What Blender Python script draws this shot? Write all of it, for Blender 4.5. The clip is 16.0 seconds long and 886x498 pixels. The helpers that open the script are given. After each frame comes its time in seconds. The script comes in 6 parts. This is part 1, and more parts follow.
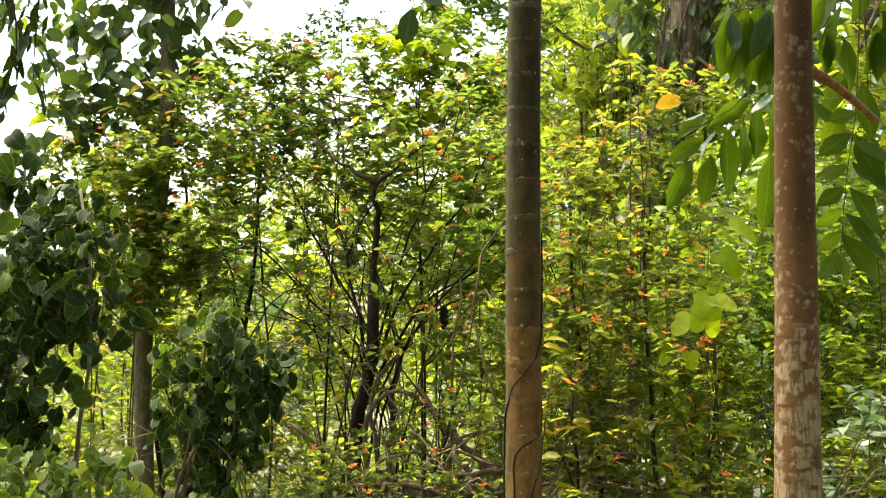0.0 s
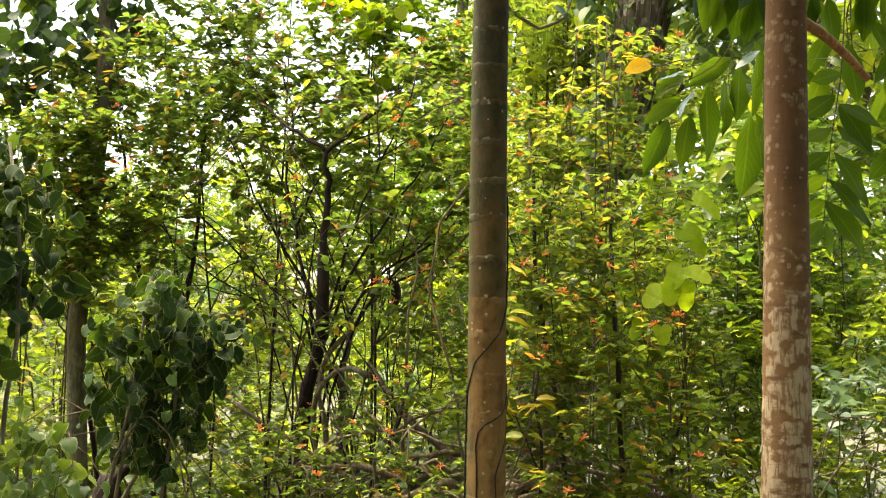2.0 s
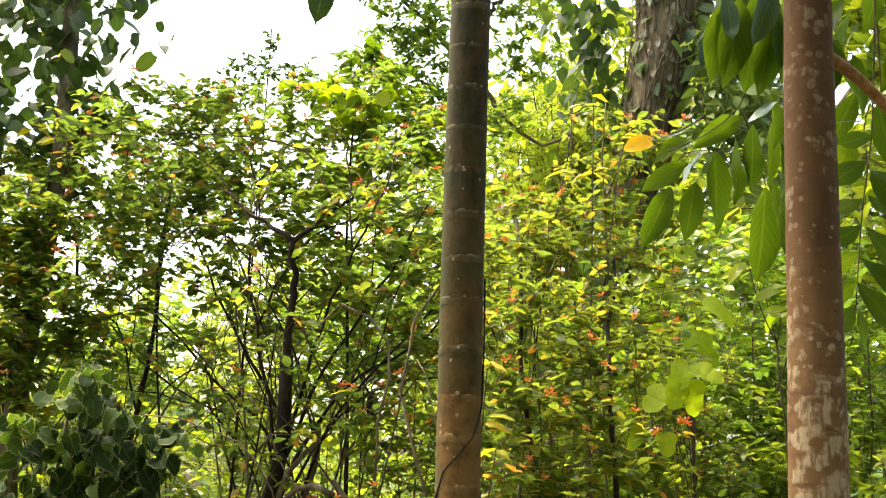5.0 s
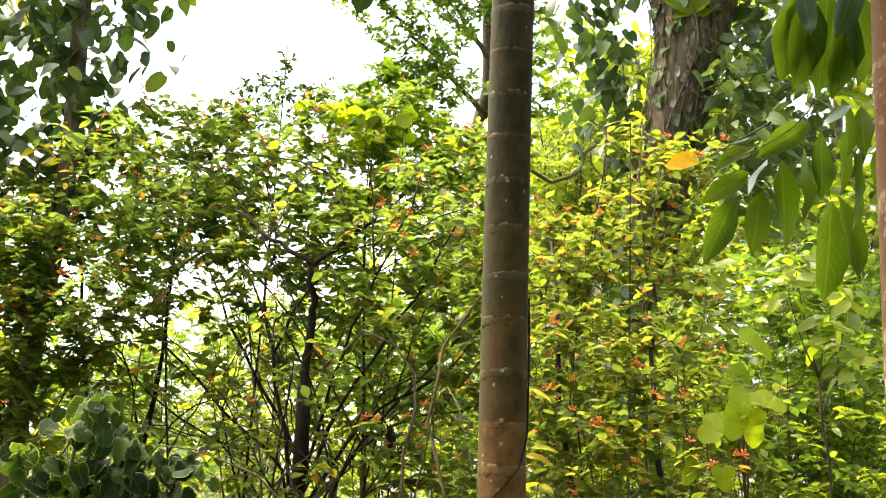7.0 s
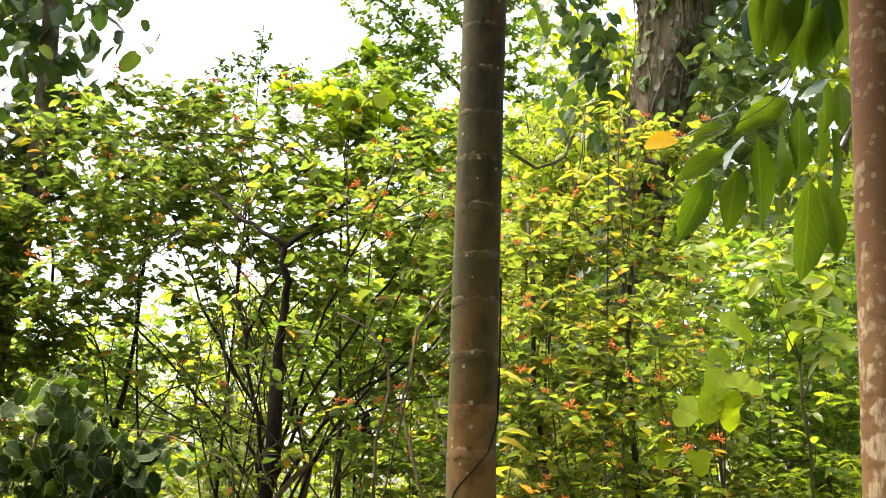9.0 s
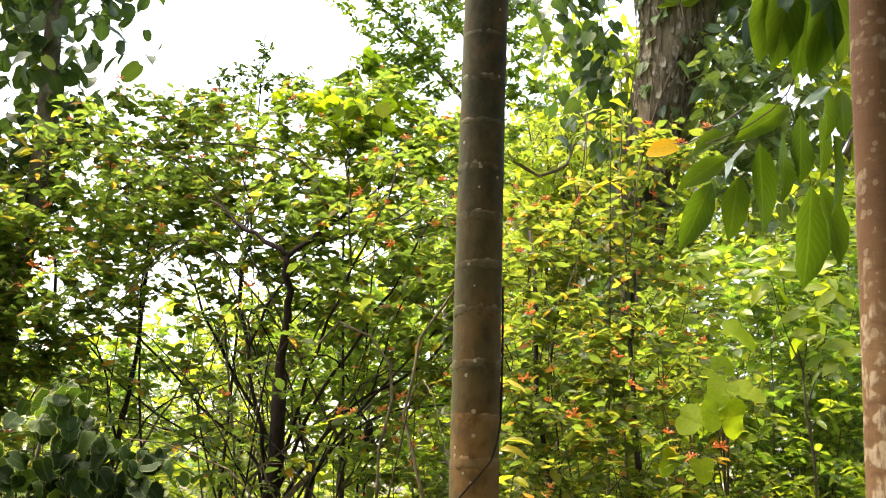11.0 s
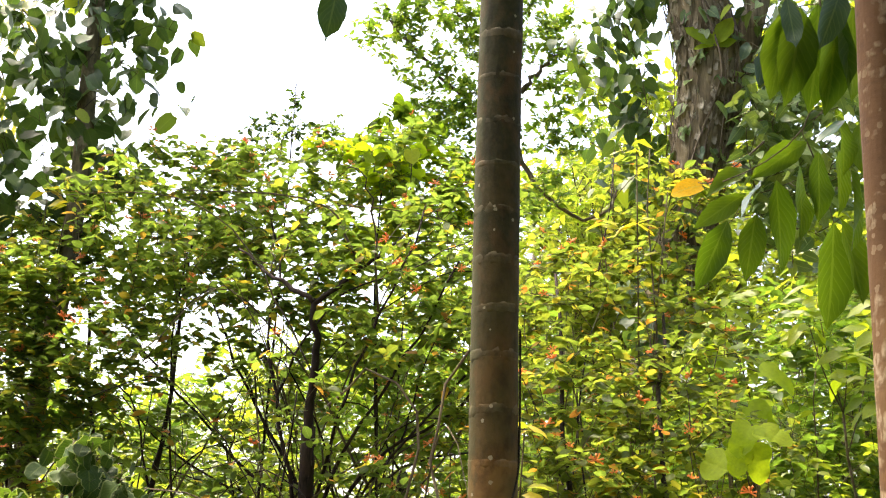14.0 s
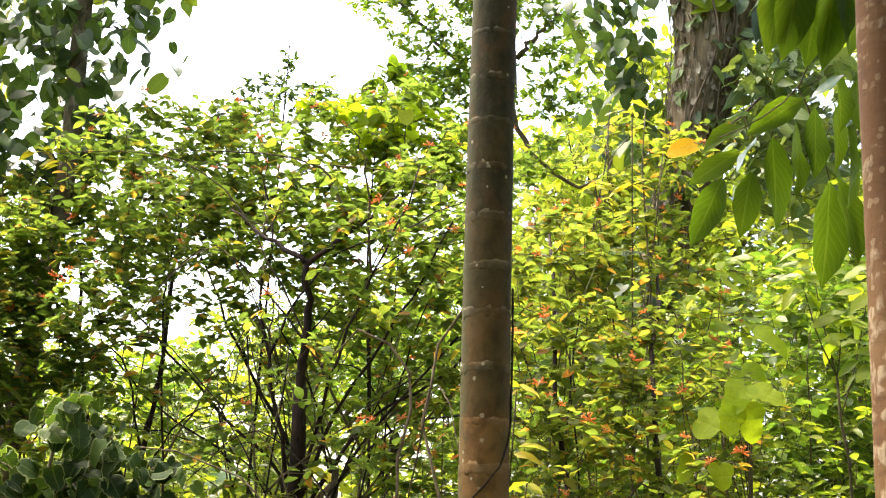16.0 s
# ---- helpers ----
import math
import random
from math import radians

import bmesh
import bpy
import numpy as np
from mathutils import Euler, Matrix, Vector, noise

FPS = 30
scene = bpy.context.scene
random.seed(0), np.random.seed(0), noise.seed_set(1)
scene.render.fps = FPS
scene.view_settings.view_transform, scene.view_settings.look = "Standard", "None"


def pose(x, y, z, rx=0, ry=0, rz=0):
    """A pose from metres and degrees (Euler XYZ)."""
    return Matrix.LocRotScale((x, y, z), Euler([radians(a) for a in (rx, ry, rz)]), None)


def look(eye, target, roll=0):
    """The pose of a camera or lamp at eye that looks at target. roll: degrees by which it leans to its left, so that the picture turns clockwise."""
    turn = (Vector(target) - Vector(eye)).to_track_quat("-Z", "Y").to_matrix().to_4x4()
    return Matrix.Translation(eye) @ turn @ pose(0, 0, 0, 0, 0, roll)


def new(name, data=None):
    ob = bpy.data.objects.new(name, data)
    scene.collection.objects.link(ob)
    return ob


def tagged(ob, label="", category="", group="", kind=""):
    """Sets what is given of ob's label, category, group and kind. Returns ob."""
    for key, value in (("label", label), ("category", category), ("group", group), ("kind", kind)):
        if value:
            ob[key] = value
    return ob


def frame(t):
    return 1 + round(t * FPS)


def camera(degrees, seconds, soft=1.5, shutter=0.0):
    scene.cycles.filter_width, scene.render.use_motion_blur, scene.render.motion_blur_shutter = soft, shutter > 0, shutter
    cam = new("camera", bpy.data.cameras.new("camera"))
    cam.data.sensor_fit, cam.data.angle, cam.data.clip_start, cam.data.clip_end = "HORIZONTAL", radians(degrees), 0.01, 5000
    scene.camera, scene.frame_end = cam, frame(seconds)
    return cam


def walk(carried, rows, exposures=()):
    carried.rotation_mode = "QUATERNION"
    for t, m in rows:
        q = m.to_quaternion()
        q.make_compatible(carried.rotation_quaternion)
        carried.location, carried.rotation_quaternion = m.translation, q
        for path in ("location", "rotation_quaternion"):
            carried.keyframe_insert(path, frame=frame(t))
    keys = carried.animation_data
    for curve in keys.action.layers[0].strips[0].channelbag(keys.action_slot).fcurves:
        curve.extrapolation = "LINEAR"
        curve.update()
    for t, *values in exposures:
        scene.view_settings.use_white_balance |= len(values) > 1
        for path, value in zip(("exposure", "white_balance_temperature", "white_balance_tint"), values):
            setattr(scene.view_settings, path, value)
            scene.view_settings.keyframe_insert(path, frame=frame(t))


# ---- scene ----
cam = camera(40.0, 16.0, soft=1.15)
PATH = [
    (0, (0.49, -1.026, 1.535), (0.236, 0.95, 1.707), 0.6),
    (0.5, (0.489, -1.011, 1.534), (0.248, 0.967, 1.706), 0.7),
    (1, (0.454, -0.952, 1.512), (0.243, 1.031, 1.675), 1.1),
    (1.5, (0.389, -0.867, 1.496), (0.223, 1.12, 1.655), 1.0),
    (2, (0.393, -0.773, 1.476), (0.239, 1.215, 1.634), 1.0),
    (2.5, (0.466, -0.631, 1.45), (0.295, 1.355, 1.621), 1.4),
    (3, (0.488, -0.569, 1.438), (0.317, 1.416, 1.618), 1.4),
    (3.5, (0.444, -0.498, 1.419), (0.302, 1.485, 1.634), 1.2),
    (4, (0.382, -0.418, 1.412), (0.289, 1.565, 1.653), 0.8),
    (4.5, (0.404, -0.309, 1.381), (0.302, 1.664, 1.687), 1.0),
    (5, (0.477, -0.203, 1.382), (0.3, 1.751, 1.769), 1.9),
    (5.2, (0.484, -0.187, 1.378), (0.28, 1.761, 1.78), 1.9),
    (7.3, (0.323, 0.06, 1.345), (0.166, 1.999, 1.81), 2.2),
    (7.5, (0.334, 0.076, 1.345), (0.181, 2.015, 1.81), 2.2),
    (8, (0.363, 0.095, 1.342), (0.214, 2.036, 1.8), 2.2),
    (8.5, (0.375, 0.107, 1.34), (0.227, 2.051, 1.786), 2.2),
    (11, (0.379, 0.109, 1.342), (0.226, 2.05, 1.801), 2.0),
    (11.5, (0.39, 0.107, 1.342), (0.23, 2.045, 1.81), 1.9),
    (12, (0.404, 0.105, 1.342), (0.23, 2.039, 1.823), 1.8),
    (12.5, (0.423, 0.114, 1.345), (0.228, 2.042, 1.84), 1.8),
    (13, (0.444, 0.13, 1.343), (0.227, 2.052, 1.854), 1.7),
    (13.5, (0.459, 0.143, 1.344), (0.23, 2.06, 1.868), 1.7),
    (14, (0.476, 0.147, 1.343), (0.231, 2.06, 1.875), 1.8),
    (14.5, (0.491, 0.15, 1.342), (0.226, 2.06, 1.873), 2.0),
    (15, (0.512, 0.15, 1.341), (0.234, 2.059, 1.866), 2.2),
    (15.5, (0.514, 0.156, 1.333), (0.241, 2.071, 1.839), 2.0),
    (16, (0.481, 0.182, 1.319), (0.243, 2.108, 1.804), 2.0),
]
walk(cam, [(t, look(eye, target, roll)) for t, eye, target, roll in PATH],
     [(0.0, 2.88, 7350, 4), (5.0, 2.97, 7300, 6), (8.0, 3.0, 7050, 9), (14.5, 2.93, 6950, 11), (16.0, 3.1, 6850, 11)])

# ---- light ----
SUN_UP, SUN_TURN = 68.0, -66.0      # degrees above the horizon; degrees to the right of straight ahead
world = bpy.data.worlds.new("sky")
scene.world = world
world.use_nodes = True
wn = world.node_tree
sky = wn.nodes.new("ShaderNodeTexSky")
sky.sky_type = "NISHITA"
sky.sun_disc = False
sky.sun_elevation, sky.sun_rotation = radians(SUN_UP), radians(SUN_TURN)
sky.air_density, sky.dust_density, sky.ozone_density = 1.0, 6.0, 1.0
wn.nodes["Background"].inputs["Strength"].default_value = 0.15
wn.links.new(sky.outputs["Color"], wn.nodes["Background"].inputs["Color"])
sun = new("sun", bpy.data.lights.new("sun", "SUN"))
sun.data.energy, sun.data.angle, sun.data.color = 0.75, radians(24.0), (1.0, 0.94, 0.82)
sun.matrix_world = look((20 * math.sin(radians(SUN_TURN)), 20 * math.cos(radians(SUN_TURN)), 20 * math.tan(radians(SUN_UP))), (0, 0, 0))

rng = np.random.default_rng(11)
UP = np.array([0.0, 0.0, 1.0])


# ---- materials ----
def shader(name):
    m = bpy.data.materials.new(name)
    m.use_nodes = True
    t = m.node_tree
    return m, t, t.nodes["Principled BSDF"]


def node(t, kind, **values):
    n = t.nodes.new(kind)
    for k, v in values.items():
        n.inputs[k.replace("_", " ")].default_value = v
    return n


def ramp(t, source, stops):
    r = t.nodes.new("ShaderNodeValToRGB")
    e = r.color_ramp.elements
    while len(e) < len(stops):
        e.new(0.5)
    for el, (at, c) in zip(e, stops):
        el.position, el.color = at, (*c, 1)
    t.links.new(source, r.inputs["Fac"])
    return r.outputs["Color"]


def maths(t, how, a, b=None, clamp=False):
    n = t.nodes.new("ShaderNodeMath")
    n.operation, n.use_clamp = how, clamp
    for k, v in ((0, a), (1, b)):
        if v is None:
            continue
        if isinstance(v, (int, float)):
            n.inputs[k].default_value = v
        else:
            t.links.new(v, n.inputs[k])
    return n.outputs[0]


def mixed(t, fac, a, b, how="MIX"):
    n = t.nodes.new("ShaderNodeMix")
    n.data_type, n.blend_type = "RGBA", how
    for k, v in (("Factor", fac), ("A", a), ("B", b)):
        s = [i for i in n.inputs if i.name == k and (i.type == "RGBA" or k == "Factor" and i.type == "VALUE")][0]
        if isinstance(v, (int, float)):
            s.default_value = v
        elif isinstance(v, tuple):
            s.default_value = (*v, 1)
        else:
            t.links.new(v, s)
    return [o for o in n.outputs if o.type == "RGBA"][0]


def leaf_material(name, stops, through_light=0.4, rough=0.42, vein=0.5, gain=(1.5, 1.5, 0.6), gloss=0.35, lit_rim=0.0, relief=0.06):
    """A leaf blade: colour from leaf to leaf, midrib and side veins, mottling, a painted backlit rim, light that passes
    through.
    """
    m, t, b = shader(name)
    info, geo, uv = t.nodes.new("ShaderNodeObjectInfo"), t.nodes.new("ShaderNodeNewGeometry"), t.nodes.new("ShaderNodeUVMap")
    dice = maths(t, "FRACT", maths(t, "ADD", info.outputs["Random"], geo.outputs["Random Per Island"]))
    colour = ramp(t, dice, stops)
    n = node(t, "ShaderNodeTexNoise", Scale=9.0, Detail=3.0)
    colour = mixed(t, maths(t, "MULTIPLY", n.outputs["Fac"], 0.5), colour, (0.03, 0.06, 0.012), "MIX")
    xyz = t.nodes.new("ShaderNodeSeparateXYZ")
    t.links.new(uv.outputs["UV"], xyz.inputs[0])
    off = maths(t, "ABSOLUTE", maths(t, "SUBTRACT", xyz.outputs["Y"], 0.5))
    rib = maths(t, "LESS_THAN", off, 0.035)
    side = maths(t, "SINE", maths(t, "MULTIPLY", maths(t, "SUBTRACT", xyz.outputs["X"], maths(t, "MULTIPLY", off, 0.7)), 55.0))
    lines = maths(t, "MULTIPLY", maths(t, "GREATER_THAN", side, 0.86), 0.55)
    vein_fac = maths(t, "MULTIPLY", maths(t, "MAXIMUM", rib, lines), vein)
    colour = mixed(t, vein_fac, colour, mixed(t, 0.5, colour, (0.42, 0.5, 0.16)))
    # Light shining through the leaf margin is painted as a pale edge.
    if lit_rim:
        colour = mixed(t, maths(t, "MULTIPLY", maths(t, "GREATER_THAN", off, 0.44), lit_rim), colour, (0.42, 0.46, 0.22))
    bump = node(t, "ShaderNodeBump", Strength=relief, Distance=0.001)
    t.links.new(maths(t, "ADD", side, maths(t, "MULTIPLY", n.outputs["Fac"], 2.0)), bump.inputs["Height"])
    t.links.new(bump.outputs["Normal"], b.inputs["Normal"])
    t.links.new(colour, b.inputs["Base Color"])
    b.inputs["Roughness"].default_value = rough
    b.inputs["Specular IOR Level"].default_value = gloss
    glow = t.nodes.new("ShaderNodeBsdfTranslucent")
    t.links.new(mixed(t, 1.0, colour, gain, "MULTIPLY"), glow.inputs["Color"])
    mix = t.nodes.new("ShaderNodeMixShader")
    mix.inputs["Fac"].default_value = through_light
    t.links.new(b.outputs[0], mix.inputs[1])
    t.links.new(glow.outputs[0], mix.inputs[2])
    t.links.new(mix.outputs[0], t.nodes["Material Output"].inputs["Surface"])
    return m


def bark_material(name, dark, light, patch, patch_at=0.6, patch_scale=9.0, stretch=(1, 1, 0.25), rough=0.85, fine=60.0, bumpy=0.5, vary=0.0):
    """Bark: grain along or across the stem, darker stains, pale lichen patches."""
    m, t, b = shader(name)
    co = t.nodes.new("ShaderNodeTexCoord")
    mp = t.nodes.new("ShaderNodeMapping")
    mp.inputs["Scale"].default_value = stretch
    t.links.new(co.outputs["Object"], mp.inputs[0])
    grain = node(t, "ShaderNodeTexNoise", Scale=fine, Detail=6.0, Roughness=0.65)
    stain = node(t, "ShaderNodeTexNoise", Scale=4.0, Detail=4.0)
    spots = node(t, "ShaderNodeTexNoise", Scale=patch_scale, Detail=5.0, Roughness=0.6)
    specks = node(t, "ShaderNodeTexVoronoi", Scale=patch_scale * 6)
    for k in (grain, specks):
        t.links.new(mp.outputs[0], k.inputs["Vector"])
    for k in (stain, spots):
        t.links.new(co.outputs["Object"], k.inputs["Vector"])
    colour = ramp(t, grain.outputs["Fac"], [(0.3, dark), (0.7, light)])
    colour = mixed(t, maths(t, "MULTIPLY", maths(t, "SUBTRACT", stain.outputs["Fac"], 0.42, True), 3.0, True), colour, dark)
    edge = maths(t, "ADD", spots.outputs["Fac"], maths(t, "MULTIPLY", grain.outputs["Fac"], 0.22))
    mask = maths(t, "MULTIPLY", maths(t, "SUBTRACT", edge, patch_at, True), 8.0, True)
    dots = maths(t, "MULTIPLY", maths(t, "LESS_THAN", specks.outputs["Distance"], 0.2), maths(t, "GREATER_THAN", spots.outputs["Fac"], 0.52))
    crack = node(t, "ShaderNodeTexNoise", Scale=fine * 1.6, Detail=3.0)
    mc = t.nodes.new("ShaderNodeMapping")
    mc.inputs["Scale"].default_value = (1, 1, 0.08)
    t.links.new(co.outputs["Object"], mc.inputs[0])
    t.links.new(mc.outputs[0], crack.inputs["Vector"])
    colour = mixed(t, maths(t, "MULTIPLY", maths(t, "SUBTRACT", 0.45, crack.outputs["Fac"], True), 4.0, True), colour, tuple(v * 0.5 for v in dark))
    colour = mixed(t, maths(t, "MULTIPLY", maths(t, "MAXIMUM", mask, maths(t, "MULTIPLY", dots, 0.3)), 0.85), colour, patch)
    if vary:
        info = t.nodes.new("ShaderNodeObjectInfo")
        colour = mixed(t, maths(t, "MULTIPLY", info.outputs["Random"], vary), colour, dark)
    t.links.new(colour, b.inputs["Base Color"])
    b.inputs["Roughness"].default_value = rough
    b.inputs["Specular IOR Level"].default_value = 0.2
    bump = node(t, "ShaderNodeBump", Strength=bumpy, Distance=0.006)
    t.links.new(maths(t, "ADD", grain.outputs["Fac"], maths(t, "MULTIPLY", mask, 0.3)), bump.inputs["Height"])
    t.links.new(bump.outputs["Normal"], b.inputs["Normal"])
    return m


FIRE_LEAF = leaf_material("firebush_leaf", [(0.0, (0.078, 0.118, 0.026)), (0.5, (0.104, 0.149, 0.028)), (0.8, (0.132, 0.172, 0.03)), (0.91, (0.19, 0.2, 0.03)), (0.97, (0.32, 0.24, 0.035)), (1.0, (0.48, 0.19, 0.06))], 0.76, rough=0.4, gain=(1.65, 1.68, 0.9), vein=0.2, gloss=0.25)
GOLD_FIRE_LEAF = leaf_material("golden_firebush_leaf", [(0.0, (0.078, 0.118, 0.022)), (0.5, (0.108, 0.15, 0.024)), (0.8, (0.145, 0.175, 0.026)), (0.91, (0.23, 0.215, 0.03)), (0.97, (0.4, 0.25, 0.04)), (1.0, (0.5, 0.17, 0.06))], 0.74, rough=0.4, gain=(1.7, 1.6, 0.85), vein=0.2, gloss=0.25)
GLOW_LEAF = leaf_material("sunlit_leaf", [(0.0, (0.08, 0.13, 0.018)), (0.5, (0.18, 0.235, 0.025)), (1.0, (0.36, 0.39, 0.04))], 0.62, rough=0.33, gloss=0.45)
# Near-black greens also hold the deep shade of the pepper bushes.
DARK_LEAF = leaf_material("pepper_leaf", [(0.0, (0.005, 0.012, 0.004)), (0.6, (0.01, 0.022, 0.006)), (0.85, (0.022, 0.045, 0.01)), (1.0, (0.11, 0.17, 0.035))], 0.22, 0.62, 0.12, gloss=0.07, lit_rim=0.18)
VINE_LEAF = leaf_material("vine_leaf", [(0.0, (0.03, 0.056, 0.024)), (0.6, (0.055, 0.1, 0.035)), (0.92, (0.1, 0.15, 0.035)), (1.0, (0.3, 0.36, 0.03))], 0.42, 0.45, 0.1, gloss=0.25)
PALE_LEAF = leaf_material("pale_leaf", [(0.0, (0.06, 0.11, 0.04)), (0.6, (0.14, 0.2, 0.07)), (1.0, (0.25, 0.31, 0.11))], 0.35, 0.4)
BIG_LEAF = leaf_material("broad_leaf", [(0.0, (0.04, 0.08, 0.007)), (0.6, (0.056, 0.1, 0.009)), (1.0, (0.085, 0.135, 0.012))], 0.66, 0.5, 0.12, gain=(1.6, 1.5, 0.5), gloss=0.1, relief=0.3)
GREEN_PEPPER = leaf_material("green_pepper_leaf", [(0.0, (0.012, 0.028, 0.006)), (0.6, (0.028, 0.055, 0.01)), (1.0, (0.07, 0.115, 0.02))], 0.4, 0.55, 0.15, gloss=0.12, lit_rim=0.32)
INK_LEAF = leaf_material("ink_leaf", [(0.0, (0.012, 0.034, 0.012)), (1.0, (0.02, 0.05, 0.016))], 0.1, 0.4, 0.15, gloss=0.3)
LOBE_LEAF = leaf_material("lobed_leaf", [(0.0, (0.19, 0.28, 0.018)), (1.0, (0.31, 0.4, 0.025))], 0.66, 0.6, 0.05, gain=(1.6, 1.6, 0.6), gloss=0.1)
LANCE_LEAF = leaf_material("lance_leaf", [(0.0, (0.15, 0.23, 0.015)), (0.5, (0.24, 0.31, 0.02)), (0.9, (0.33, 0.38, 0.025)), (1.0, (0.3, 0.36, 0.16))], 0.62, 0.4, 0.15, gloss=0.4)
FRESH_LEAF = leaf_material("fresh_vine_leaf", [(0.0, (0.05, 0.095, 0.02)), (0.5, (0.12, 0.18, 0.035)), (0.85, (0.22, 0.29, 0.06)), (1.0, (0.36, 0.42, 0.1))], 0.45, 0.4, 0.1, gloss=0.35, lit_rim=0.35)
SUN_YELLOW = leaf_material("round_yellow_leaf", [(0.0, (0.5, 0.55, 0.03)), (1.0, (0.6, 0.6, 0.04))], 0.5, 0.5, 0.2)
SAPLING_LEAF = leaf_material("sapling_leaf", [(0.0, (0.065, 0.12, 0.02)), (0.6, (0.12, 0.19, 0.028)), (1.0, (0.27, 0.32, 0.04))], 0.65, 0.35, 0.2, gain=(1.5, 1.55, 0.7), gloss=0.4)
DEAD_LEAF = leaf_material("dead_leaf", [(0.0, (0.1, 0.06, 0.03)), (0.6, (0.24, 0.15, 0.075)), (1.0, (0.4, 0.3, 0.17))], 0.15, 0.7, 0.3, gloss=0.15)
YELLOW_LEAF = leaf_material("yellow_leaf", [(0.0, (0.75, 0.4, 0.02)), (1.0, (0.85, 0.5, 0.03))], 0.5, 0.6, 0.5, (1.3, 1.1, 0.5), gloss=0.08)
GLOSS_LEAF = leaf_material("glossy_leaf", [(0.0, (0.05, 0.1, 0.07)), (1.0, (0.1, 0.16, 0.11))], 0.15, 0.25, 0.2)
YOUNG_LEAF = leaf_material("young_leaf", [(0.0, (0.3, 0.34, 0.025)), (0.6, (0.45, 0.42, 0.03)), (1.0, (0.6, 0.42, 0.05))], 0.55)
FROND_LEAF = leaf_material("frond_leaf", [(0.0, (0.2, 0.2, 0.04)), (0.6, (0.35, 0.33, 0.08)), (1.0, (0.5, 0.42, 0.1))], 0.4)
GREY_LEAF = leaf_material("grey_leaf", [(0.0, (0.1, 0.16, 0.09)), (0.6, (0.2, 0.27, 0.17)), (1.0, (0.34, 0.4, 0.3))], 0.35, 0.35, 0.1, gain=(1.2, 1.3, 0.9), gloss=0.45)
FEATHER_LEAF = leaf_material("feathery_leaf", [(0.0, (0.13, 0.19, 0.035)), (0.6, (0.22, 0.28, 0.05)), (1.0, (0.36, 0.38, 0.07))], 0.6, 0.5, 0.0)
FAR_LEAF = leaf_material("far_leaf", [(0.0, (0.05, 0.1, 0.03)), (0.6, (0.11, 0.18, 0.05)), (1.0, (0.2, 0.27, 0.07))], 0.4, 0.6, 0.0)
PETAL = leaf_material("orange_petal", [(0.0, (0.8, 0.24, 0.06)), (0.6, (0.88, 0.36, 0.1)), (1.0, (0.9, 0.46, 0.18))], 0.45, 0.5, 0.0, (1.2, 1.0, 0.8))
WHITE_PETAL = leaf_material("white_petal", [(0.0, (0.75, 0.72, 0.78)), (1.0, (0.8, 0.78, 0.8))], 0.3, 0.5, 0.0, (1.0, 1.0, 1.0))
PALM_FIRST, PALM_GAP = 1.75 - 14 * 0.122, 0.122


